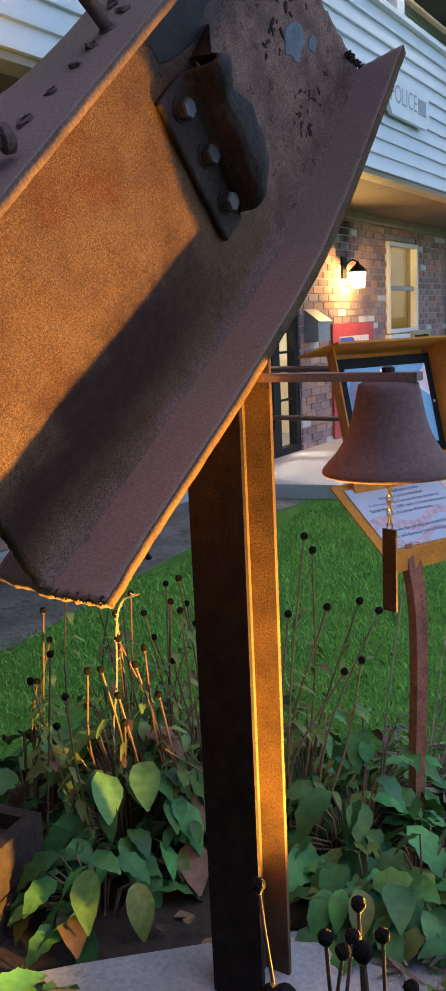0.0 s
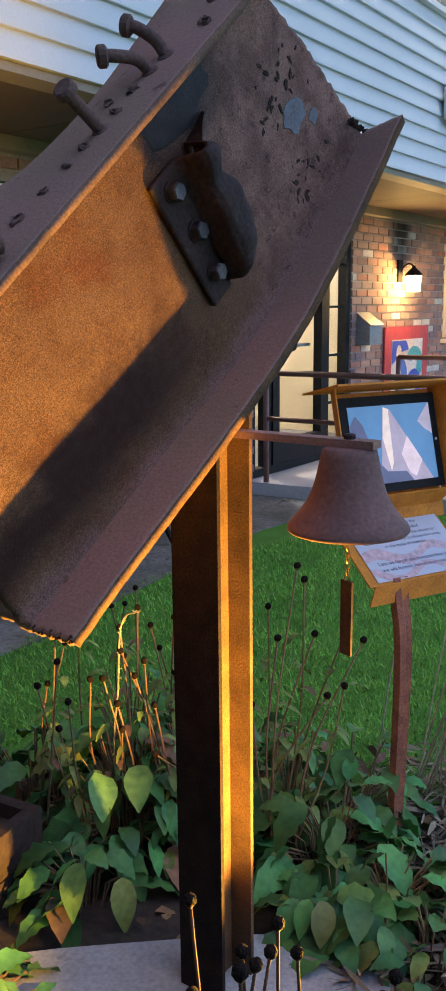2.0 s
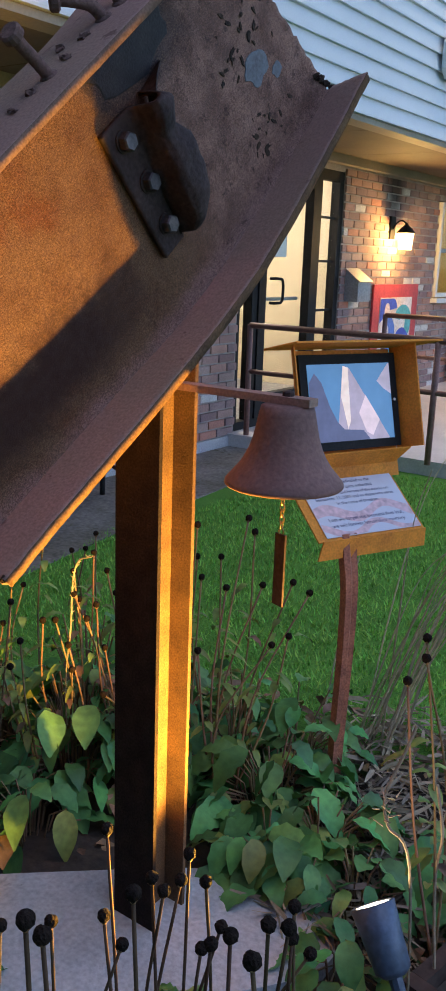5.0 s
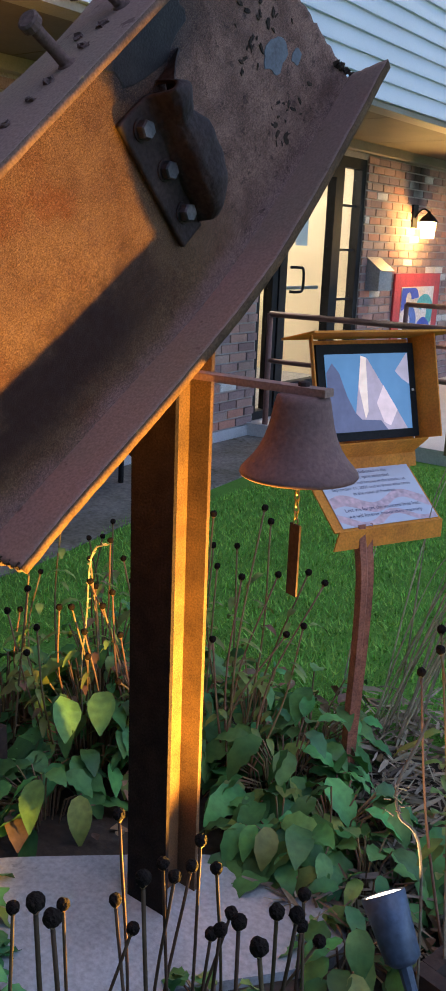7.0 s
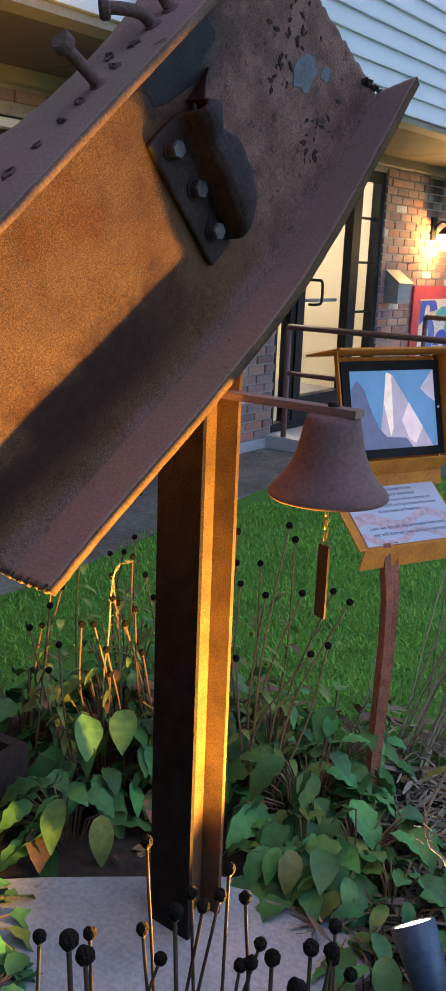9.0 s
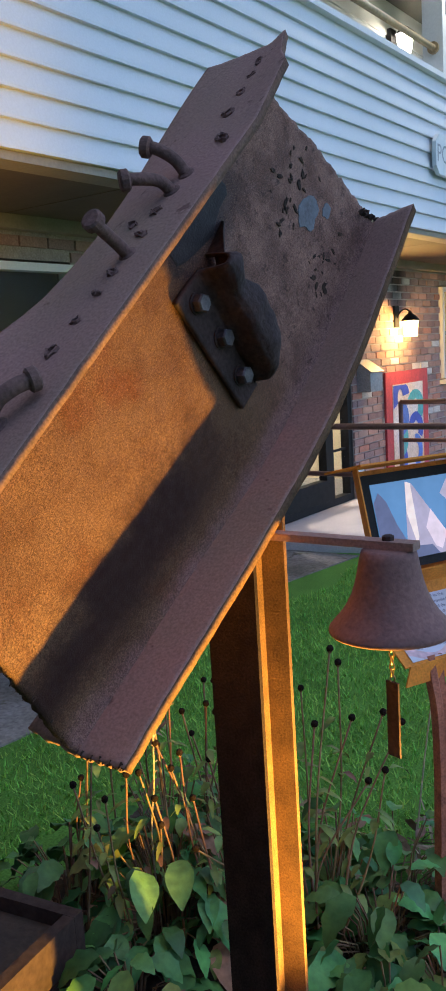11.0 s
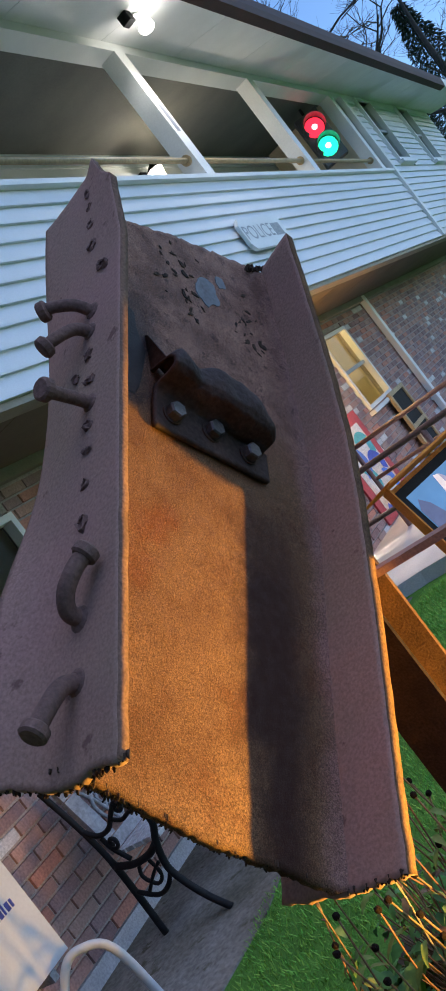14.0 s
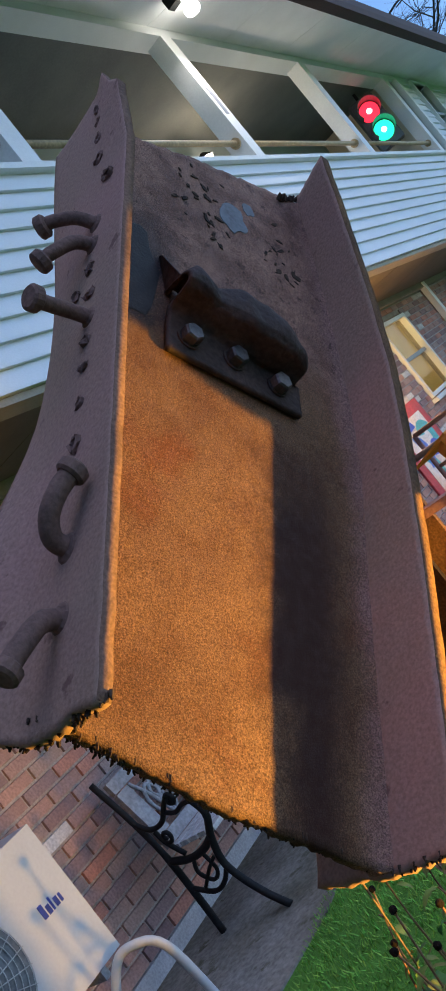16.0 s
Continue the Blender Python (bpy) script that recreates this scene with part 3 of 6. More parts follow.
rows = [[gut.verts.new((x, y, z)) for x, z in prof] for y in (-8, 16.4)]
for k in range(7):
    gut.faces.new((rows[0][k], rows[1][k], rows[1][(k + 1) % 7], rows[0][(k + 1) % 7]))
gut.faces.new(rows[0])
gut.faces.new(rows[1][::-1])
structure("gutter", gut, FASCIA, "dark red-brown gutter along the eave", "gutter")
gut = B()
rows = [[gut.verts.new((x - 0.0, y, z + 0.005)) for x, z in prof] for y in (16.42, 18)]
for k in range(7):
    gut.faces.new((rows[0][k], rows[1][k], rows[1][(k + 1) % 7], rows[0][(k + 1) % 7]))
gut.faces.new(rows[0])
gut.faces.new(rows[1][::-1])
structure("gutter_white", gut, WHITE, "white gutter on the closed part", "gutter")
rf = B()
vs = [rf.verts.new(v) for v in ((-1.55, -8, 4.53), (-1.55, 18, 4.53), (-5.5, 18, 5.75), (-5.5, -8, 5.75), (-9.5, 18, 4.53), (-9.5, -8, 4.53))]
rf.faces.new((vs[0], vs[1], vs[2], vs[3]))
rf.faces.new((vs[3], vs[2], vs[4], vs[5]))
rf.faces.new((vs[0], vs[3], vs[5]))
rf.faces.new((vs[1], vs[4], vs[2]))
rf.faces.new((vs[0], vs[5], vs[4], vs[1]))
structure("roof", rf, ROOF, "dark shingle roof", "roof")
structure("wall_rear", box(B(), (-9.2, -8, 0), (-9.0, 18, 4.53)), SIDING, "plain rear wall of the house", "wall")
# unseen wall, added to keep sky light off faces turned toward -y
structure("sky_block_wall", box(B(), (-2.3, -2.75, -0.1), (7, -2.6, 3.2)), WOOD, "plain dark wooden wall added out of view to cut sky light", "wall")
structure("wall_south", box(B(), (-9.0, -8, 0), (XW - 0.125, -7.8, 4.53)), SIDING, "plain south end wall", "wall")
structure("wall_north", box(B(), (-9.0, 17.8, 0), (XW - 0.125, 18, 4.53)), SIDING, "plain north end wall", "wall")

# rooms behind the door and the lit window
structure("hall_wall", box(B(), (-6.2, 4.6, 0.0), (-6.1, 8.3, 2.4)), BEIGE, "cream wall at the back of the hall", "wall")
structure("hall_side_1", box(B(), (-6.1, 4.6, 0.0), (XW - 0.125, 4.7, 2.4)), BEIGE, "cream side wall of the hall", "wall")
structure("hall_side_2", box(B(), (-6.1, 8.2, 0.0), (XW - 0.125, 8.3, 2.4)), BEIGE, "cream side wall of the hall", "wall")
structure("hall_ceiling", box(B(), (-6.2, 4.6, 2.36), (XW - 0.125, 11.0, 2.42)), WHITE, "white hall ceiling", "ceiling")
structure("hall_floor", box(B(), (-6.2, 4.6, 0.0), (XW - 0.122, 11.0, 0.09)), GREY, "grey hall floor", "floor")
structure("room_wall", box(B(), (-5.0, 8.31, 0.0), (-4.9, 11.0, 2.4)), BEIGE, "yellow-lit wall of the room", "wall")
structure("room_side", box(B(), (-5.0, 10.9, 0.0), (XW - 0.125, 11.0, 2.4)), BEIGE, "side wall of the room", "wall")
cnt = thing("hall_counter", "brown-grey hall counter with grey top", "counter", Matrix.Translation((-5.4, 6.2, 0.09)))
part("body", box(B(), (-0.3, -1.0, 0), (0.3, 1.0, 0.98)), mat("counter_front", (0.30, 0.25, 0.20), (0.24, 0.20, 0.16), 4, 0.6), cnt, bevel=0.01)
part("top", box(B(), (-0.35, -1.05, 0.982), (0.35, 1.05, 1.02)), CARD, cnt)

# entrance door with sidelights
door = tagged(new("door_1"), "black-framed glass entrance door with sidelights, hall lit behind", "door", "", "structure")
x0, x1 = XW - 0.1, XW - 0.02
fb = B()
for a, b in ((5.55, 5.60), (5.76, 5.83), (6.645, 6.73), (7.02, 7.09)):
    box(fb, (x0, a, 0.1), (x1, b, 2.08))
for a, b in ((5.60, 5.76), (5.83, 6.645), (6.73, 7.02)):
    box(fb, (x0, a, 2.0), (x1, b, 2.08))
    box(fb, (x0, a, 0.1), (x1, b, 0.16))
part("door_frame", fb, BLACK, door, bevel=0.004)
leaf = B()
for a, b, c, d in ((5.835, 5.93, 0.165, 1.995), (6.58, 6.64, 0.165, 1.995), (5.93, 6.58, 1.91, 1.995), (5.93, 6.58, 0.165, 0.34)):
    box(leaf, (x0 + 0.015, a, c), (x1 + 0.012, b, d))
dl = part("door_leaf", leaf, BLACK, door, "black aluminium door leaf")
part("door_handle", tube(B(), curve_pts([(x1 + 0.015, 5.97, 1.22), (x1 + 0.07, 6.0, 1.22), (x1 + 0.075, 6.06, 1.2), (x1 + 0.075, 6.06, 1.06), (x1 + 0.07, 6.0, 1.04), (x1 + 0.015, 5.97, 1.04)], 4), 0.011, 6), BLACK, dl, smooth=True)
part("push_bar", tube(B(), [(x0 - 0.01, 5.9, 1.06), (x0 - 0.01, 6.55, 1.06)], 0.014, 8), CARD, dl)
for a, b in ((5.60, 5.76), (5.93, 6.58), (6.73, 7.02)):
    g = part("pane", box(B(), (x0 + 0.03, a + 0.003, 0.17), (x0 + 0.036, b - 0.003, 1.99)), GLASS, door)
    g.visible_shadow = False
for zz in (0.55, 0.95, 1.35, 1.7):
    part("muntin", box(B(), (x0 + 0.038, 6.73, zz), (x0 + 0.052, 7.02, zz + 0.02)), BLACK, door)
nt = thing("door_notice", "white paper notice taped inside the door glass", "notice", Matrix.Translation((x0 + 0.026, 6.215, 1.5)))
part("sheet", box(B(), (-0.002, -0.085, -0.12), (0.002, 0.085, 0.12)), WHITE, nt)
# white downpipe on the bricks
dp = thing("downpipe", "white rectangular downpipe strapped to the brick wall", "downpipe", Matrix.Translation((XW, 11.24, 0.1)))
part("pipe", box(B(), (0.012, -0.05, 0.06), (0.085, 0.05, 2.09)), WHITE, dp, bevel=0.008)
part("shoe", tube(B(), [(0.05, 0, 0.1), (0.07, -0.02, 0.02), (0.18, -0.05, 0.0)], 0.04, 8), WHITE, dp)
for z in (0.5, 1.45):
    part("strap", box(B(), (0.0, -0.075, z), (0.09, 0.075, z + 0.035)), WHITE, dp, bevel=0.004)

# rails of the ramp
def pipe_rail(y, xs, z, label):
    r = thing("handrail", label, "handrail", Matrix.Translation((0, y, 0.1)), "ramp rails")
    part("top_rail", tube(B(), [(xs[0], 0, z), (xs[-1], 0, z)], 0.021, 10), RAILRUST, r, smooth=True)
    part("mid_rail", tube(B(), [(xs[0], 0, z - 0.33), (xs[-1], 0, z - 0.33)], 0.017, 10), RAILRUST, r, smooth=True)
    for x in xs:
        part("post", tube(B(), [(x, 0, 0.0), (x, 0, z + 0.005)], 0.021, 10), RAILRUST, r, smooth=True)
    return r


pipe_rail(5.52, [-3.17, -1.75, -0.35, 1.05], 0.80, "brown painted pipe handrail beside the walkway")
pipe_rail(7.3, [-2.95, -1.55, -0.15], 0.83, "brown painted pipe handrail on the far side of the walkway")

# wall lantern
ln = thing("wall_lantern", "dark wall lantern with glowing frosted glass", "lantern", Matrix.Translation((XW, 8.03, 1.52)))
part("backplate", box(B(), (-0.005, -0.05, 0.06), (0.02, 0.05, 0.26)), BLACK, ln, bevel=0.006)
part("arm", tube(B(), curve_pts([(0.02, 0, 0.15), (0.05, 0, 0.20), (0.10, 0, 0.225), (0.15, 0, 0.20)]), 0.008, 6), BLACK, ln)
part("cap", lathe(B(), [(0.086, 0.115), (0.078, 0.13), (0.05, 0.16), (0.02, 0.185), (0.012, 0.205)], 12, Matrix.Translation((0.15, 0, 0))), BLACK, ln)
part("glass", lathe(B(), [(0.066, -0.03), (0.078, 0.113)], 6, Matrix.Translation((0.15, 0, 0))), glow("lantern_glow", (1.0, 0.70, 0.28), 9.0), ln, "glowing warm glass").visible_shadow = False

# mailbox, mural, board, plaque
mb = thing("mailbox", "grey metal wall mailbox with sloped lid", "mailbox", Matrix.Translation((XW, 7.3, 1.03)))
mbm = B()
vs = [mbm.verts.new(v) for v in ((0, -0.12, 0), (0.13, -0.12, 0), (0.13, -0.12, 0.17), (0, -0.12, 0.27), (0, 0.12, 0), (0.13, 0.12, 0), (0.13, 0.12, 0.17), (0, 0.12, 0.27))]
for f in ((0, 1, 2, 3), (7, 6, 5, 4), (0, 4, 5, 1), (1, 5, 6, 2), (3, 7, 4, 0)):
    mbm.faces.new([vs[i] for i in f])
part("body", mbm, CARD, mb)
ld = B()
vs = [ld.verts.new(v) for v in ((0.0, -0.128, 0.273), (0.142, -0.128, 0.165), (0.142, 0.128, 0.165), (0.0, 0.128, 0.273), (0.0, -0.128, 0.281), (0.146, -0.128, 0.172), (0.146, 0.128, 0.172), (0.0, 0.128, 0.281))]
for f in ((0, 1, 2, 3), (7, 6, 5, 4), (0, 4, 5, 1), (1, 5, 6, 2), (2, 6, 7, 3), (3, 7, 4, 0)):
    ld.faces.new([vs[i] for i in f])
part("lid", ld, CARD, mb)
ART = thing("painted_panel", "bright abstract painting with a red border on the bricks", "painting", Matrix.Translation((XW + 0.004, 8.22, 0.12)))
part("border", box(B(), (0, -0.5, 0), (0.02, 0.5, 1.05)), mat("art_red", (0.55, 0.06, 0.07), None, 6, 0.6), ART)
part("canvas", box(B(), (0.0204, -0.36, 0.08), (0.024, 0.36, 0.93)), mat("art_cream", (0.74, 0.70, 0.70), (0.74, 0.46, 0.22), 2.2, 0.6), ART, "cream and orange painted ground")
rng = random.Random(5)
for i, c in enumerate(((0.05, 0.10, 0.55), (0.10, 0.22, 0.70), (0.10, 0.45, 0.45), (0.06, 0.10, 0.55), (0.10, 0.20, 0.62), (0.10, 0.45, 0.50), (0.06, 0.10, 0.55))):
    sb = B()
    ctr = [(-0.2, 0.2 + 0.1 * i), (0.16, 0.14 + 0.11 * i)][i % 2]
    a0 = rng.uniform(0, 6)
    outer = [(0.025 + 0.0004 * i, ctr[0] + (0.15 + 0.012 * i) * math.cos(a0 + a), ctr[1] + 0.17 * math.sin(a0 + a)) for a in np.linspace(0, 3.6, 16)]
    inner = [(0.025 + 0.0004 * i, ctr[0] + 0.06 * math.cos(a0 + a), ctr[1] + 0.08 * math.sin(a0 + a)) for a in np.linspace(0, 3.6, 16)]
    vo, vi = [sb.verts.new((p[0], max(-0.355, min(0.355, p[1])), max(0.085, min(0.92, p[2])))) for p in outer], [sb.verts.new((p[0], max(-0.35, min(0.35, p[1])), max(0.09, min(0.915, p[2])))) for p in inner]
    for k in range(15):
        sb.faces.new((vo[k], vo[k + 1], vi[k + 1], vi[k]))
    part("painted_shape", sb, mat("art_paint", c, None, 9, 0.6), ART)
bd = thing("notice_board", "tan-framed black chalk board standing by the wall", "board", Matrix.Translation((XW + 0.06, 10.0, 0.1)))
fbm = B()
for a, b, c, d in ((-0.3, -0.25, 0, 0.95), (0.25, 0.3, 0, 0.95), (-0.25, 0.25, 0.9, 0.95), (-0.25, 0.25, 0.45, 0.5), (-0.25, 0.25, 0.05, 0.1)):
    box(fbm, (0, a, c), (0.04, b, d))
part("frame", fbm, RAILWOOD, bd)
for c, d in ((0.1, 0.45), (0.5, 0.9)):
    part("panel", box(B(), (0.01, -0.25, c), (0.02, 0.25, d)), BLACK, bd)

pq = thing("wall_plaque", "small pale eight-sided sign on the siding", "sign", Matrix.Translation((XP + 0.02, 6.62, 2.71)))
pb = B()
oct_ = [(-0.42, -0.08), (-0.36, -0.135), (0.36, -0.135), (0.42, -0.08), (0.42, 0.08), (0.36, 0.135), (-0.36, 0.135), (-0.42, 0.08)]
lo = [pb.verts.new((0.0, y, z)) for y, z in oct_]
hi = [pb.verts.new((0.03, y, z)) for y, z in oct_]
pb.faces.new(hi)
pb.faces.new(lo[::-1])
for i in range(8):
    pb.faces.new((lo[i], lo[(i + 1) % 8], hi[(i + 1) % 8], hi[i]))
part("panel", pb, mat("plaque_paint", (0.70, 0.73, 0.74), (0.66, 0.69, 0.70), 6, 0.5, 0, 0, sheen=0.05), pq)
INK = mat("ink", (0.30, 0.33, 0.35), (0.36, 0.38, 0.40), 30, 0.7, 0, 0)


def text(body, size, m, parent, material, name="lettering", label=""):
    cu = bpy.data.curves.new(name, "FONT")
    cu.body, cu.size, cu.align_x, cu.align_y = body, size, "CENTER", "CENTER"
    tmp = bpy.data.objects.new(name, cu)
    scene.collection.objects.link(tmp)
    bpy.context.view_layer.update()
    me = bpy.data.meshes.new_from_object(tmp.evaluated_get(bpy.context.evaluated_depsgraph_get()))
    bpy.data.objects.remove(tmp)
    me.materials.clear()
    me.materials.append(material)
    ob = new(name, me)
    ob.parent = parent
    ob.matrix_basis = m
    return tagged(ob, label)


FACE_X = Matrix(((0, 0, 1, 0), (1, 0, 0, 0), (0, 1, 0, 0), (0, 0, 0, 1)))
text("POLICE", 0.17, Matrix.Translation((0.0315, -0.13, 0)) @ FACE_X, pq, INK)
part("text_bar", box(B(), (0.0305, 0.17, -0.055), (0.0325, 0.34, 0.055)), INK, pq)

# eave flood, porch lantern, traffic light
fl = thing("flood_light", "white flood light glowing under the eave", "flood light", Matrix.Translation((-1.91, 6.41, 4.455)))
part("base", lathe(B(), [(0.06, -0.02), (0.06, 0.0)], 16), WHITE, fl)
part("arm", tube(B(), [(0, 0, -0.02), (0.02, 0.03, -0.08)], 0.018, 8), WHITE, fl)
part("bulb", lathe(B(), [(0.03, 0.0), (0.058, -0.035), (0.062, -0.07), (0.045, -0.09)], 16, Matrix.Translation((0.03, 0.04, -0.05))), glow("flood_glow", (1.0, 0.95, 0.80), 9.0), fl, "glowing white lens").visible_shadow = False
part("sensor", box(B(), (-0.04, -0.17, -0.08), (0.04, -0.09, -0.0)), BLACK, fl, bevel=0.01)
pl = thing("porch_lantern", "small lit lantern on the porch back wall", "lantern", Matrix.Translation((-3.33, 8.2, 4.06)))
part("backplate", box(B(), (-0.03, -0.06, -0.05), (0.02, 0.06, 0.2)), BLACK, pl)
part("glass", lathe(B(), [(0.05, -0.05), (0.085, 0.13)], 8, Matrix.Translation((0.13, 0, 0))), glow("porch_glow", (1.0, 0.9, 0.7), 10.0), pl).visible_shadow = False
part("cap", lathe(B(), [(0.1, 0.132), (0.02, 0.2)], 8, Matrix.Translation((0.13, 0, 0))), BLACK, pl)
tl = thing("traffic_light", "old traffic light lit red and green", "traffic light", Matrix.Translation((-2.51, 11.51, 3.762)) @ Matrix.Rotation(radians(-66), 4, "Z"))
part("housing", box(B(), (-0.12, -0.16, -0.05), (0.02, 0.16, 0.64)), mat("signal_grey", (0.10, 0.11, 0.12), None, 8, 0.5), tl, bevel=0.02)
for z, c, nm in ((0.435, (1.0, 0.02, 0.04), "red"), (0.15, (0.02, 0.85, 0.32), "green")):
    r90 = Matrix.Translation((0.022, 0, z)) @ Matrix.Rotation(radians(90), 4, "Y")
    part("lens", lathe(B(), [(0.125, 0.0), (0.11, 0.02), (0.06, 0.036)], 20, r90), glow(nm + "_glow", c, 1.5), tl, "glowing %s lens" % nm)
    part("lens_core", lathe(B(), [(0.036, 0.037), (0.02, 0.043)], 16, r90), glow(nm + "_core_glow", tuple(0.45 + 0.55 * q for q in c), 3.0), tl, "bright lens centre")
    vz = B()
    slab(vz, lambda u, v: Vector((0.02 + 0.19 * v, 0.145 * math.cos(math.pi * (u * 1.3 - 0.15)), z + 0.145 * math.sin(math.pi * (u * 1.3 - 0.15)))), lambda u, v: Vector((0.02 + 0.19 * v, 0.139 * math.cos(math.pi * (u * 1.3 - 0.15)), z + 0.139 * math.sin(math.pi * (u * 1.3 - 0.15)))), 12, 1)
    part("visor", vz, mat("visor_grey", (0.16, 0.18, 0.2), None, 8, 0.4), tl)
part("hanger", tube(B(), [(-0.05, 0, 0.63), (-0.05, 0, 0.745)], 0.02, 8), BLACK, tl)

# ---- the steel beam ----
BO = Vector((-0.663, 0.911, 0.896))
bd_ = Vector((0.05055, 0.74857, 0.66112)).normalized()
bn_ = Vector((bd_.y, -bd_.x, 0)).normalized()
bv_ = bn_.cross(bd_)
BEAM_M = Matrix(((bd_.x, bv_.x, bn_.x, BO.x), (bd_.y, bv_.y, bn_.y, BO.y), (bd_.z, bv_.z, bn_.z, BO.z), (0, 0, 0, 1)))
beam = thing("steel_beam", "rusted torn steel beam fragment mounted on a steel post", "steel beam", BEAM_M)
FILLET = [(0, 0.0), (0.2, -0.02), (0.385, -0.037), (0.57, -0.06), (0.74, -0.064), (1.0, -0.043), (1.24, -0.012)]
LIP = [(0, 0.0), (0.11, -0.007), (0.25, -0.022), (0.39, -0.036), (0.5, -0.044), (0.6, -0.051), (0.73, -0.052), (0.88, -0.037), (1.0, -0.02), (1.13, 0.0), (1.225, 0.02)]
WEB_LOW = [(-0.06, 0.004), (0.0, 0.008), (0.086, 0.02), (0.146, 0.027), (0.203, 0.034), (0.287, 0.054), (0.43, 0.082)]
WEB_TOP = [(-0.06, 1.225), (0.0, 1.218), (0.03, 1.212), (0.104, 1.188), (0.207, 1.160), (0.363, 1.098), (0.43, 1.075)]


def smooth_lerp(tab, x):
    return (lerp(tab, x - 0.05) + 2 * lerp(tab, x) + lerp(tab, x + 0.05)) / 4


def rag(a, b, amp=0.004):
    return amp * (noise.noise(Vector((a * 90, b, 1.7))) + 0.5 * noise.noise(Vector((a * 140, b, 4.2))))


def web_surface(side):
    def f(u, v):
        w = -0.055 + v * 0.475
        s0, s1 = lerp(WEB_LOW, w) + rag(w, 1), lerp(WEB_TOP, w) + rag(w, 2, 0.006)
        s = s0 + (s1 - s0) * u
        lo = smooth_lerp(FILLET, s) - 0.006
        ww = lo + (0.412 - lo) * v
        # rolled fillets where web meets flanges
        k = 0.014 * math.exp(-max(0, ww - lo) / 0.012) + 0.012 * math.exp(-max(0, 0.404 - ww) / 0.01)
        return Vector((s, ww, side * (0.006 + k) + 0.0012 * noise.noise(Vector((s * 6, ww * 6, 0)))))
    return f


part("web", slab(B(), web_surface(1), web_surface(-1), 110, 64), RUST, beam, "brown rusted web with dark scale and painted lower shade", True)


def low_flange(top):
    def f(u, v):
        n = -0.11 + 0.22 * v
        a = abs(n) / 0.11
        s0 = 0.004 + rag(n, 3, 0.005) + (0.012 if n < 0 else 0) * a
        s1 = (1.240 - 0.012 * max(0, n) / 0.11 if n > 0 else 1.23 - 0.03 * a) + rag(n, 5, 0.004)
        s = s0 + (s1 - s0) * u
        w = smooth_lerp(FILLET, s) * (1 - a) + (smooth_lerp(LIP, s) if n > 0 else smooth_lerp(FILLET, s) - 0.004) * a
        edge = 0.0015 * noise.noise(Vector((s * 40, n * 3, 9)))
        return Vector((s, w + (0 if top else -0.018), n + (edge if a > 0.9 else 0)))
    return f


def rusty_edges(ob, material):
    """The narrow rolled edges carry plain brown rust instead of the weathered face."""
    ob.data.materials.append(material)
    for p in ob.data.polygons:
        if abs(p.normal.z) > 0.75:
            p.material_index = 1


rusty_edges(part("lower_flange", slab(B(), low_flange(1), low_flange(0), 120, 22), RUST_FLANGE, beam, "bowed lower flange with torn ends", True), RUST_POST)
FAR_W = [(0.0, 0.452), (0.2, 0.456), (0.346, 0.448), (0.43, 0.424), (0.53, 0.402), (0.66, 0.395), (0.78, 0.398), (0.995, 0.42), (1.12, 0.428)]
TOP_END = [(-0.13, 1.125), (0.0, 1.168), (0.034, 1.188), (0.05, 1.15), (0.08, 1.085), (0.11, 1.045)]


def up_flange(top):
    def f(u, v):
        n = -0.118 + 0.223 * v
        s0 = 0.062 + 0.03 * max(0, -n) / 0.11 + rag(n, 7, 0.008)
        s1 = lerp(TOP_END, n) + rag(n, 8, 0.003)
        s = s0 + (s1 - s0) * u
        a = max(0, -n) / 0.118
        w = 0.42 * (1 - a * a) + smooth_lerp(FAR_W, s) * a * a
        nn = n
        if n > 0 and s > 0.9:
            nn = n * (1 - 0.16 * ((s - 0.9) / 0.25))
            w += 0.016 * (n / 0.11) * ((s - 0.9) / 0.15)
        edge = 0.0018 * noise.noise(Vector((s * 30, 2, 5)))
        return Vector((s, w - (0 if top else 0.014), nn + (edge if v > 0.96 else 0)))
    return f


rusty_edges(part("upper_flange", slab(B(), up_flange(1), up_flange(0), 120, 26), RUST_FLANGE, beam, "upper flange with sheared stud stubs", True), EDGE_RUST)

# torn crust along the burnt lower end
rng = random.Random(11)
crust = B()
for i in range(150):
    w = -0.01 + 0.43 * i / 149
    s = lerp(WEB_LOW, w)
    for k in range(2):
        c = Vector((s + 0.001 + rng.uniform(-0.002, 0.003), w + rng.uniform(-0.003, 0.003), rng.uniform(-0.013, 0.006)))
        d = Vector((rng.uniform(-0.004, -0.001), rng.uniform(-0.003, 0.003), rng.uniform(-0.003, 0.003)))
        tube(crust, [c + Vector((0.004, 0, 0)), c, c + d], [0.0018, 0.0017, 0.0009], 5)
for i in range(60):
    n = -0.11 + 0.218 * i / 59
    c = Vector((0.062 + 0.03 * max(0, -n) / 0.11 + rng.uniform(-0.003, 0.003), 0.41 + (0.03 * (n / 0.11) ** 2 if n < 0 else 0) + rng.uniform(-0.008, 0.006), n))
    tube(crust, [c + Vector((0.006, 0, 0)), c, c + Vector((rng.uniform(-0.004, -0.001), rng.uniform(-0.002, 0.002), 0))], [0.0026, 0.0022, 0.0011], 5)
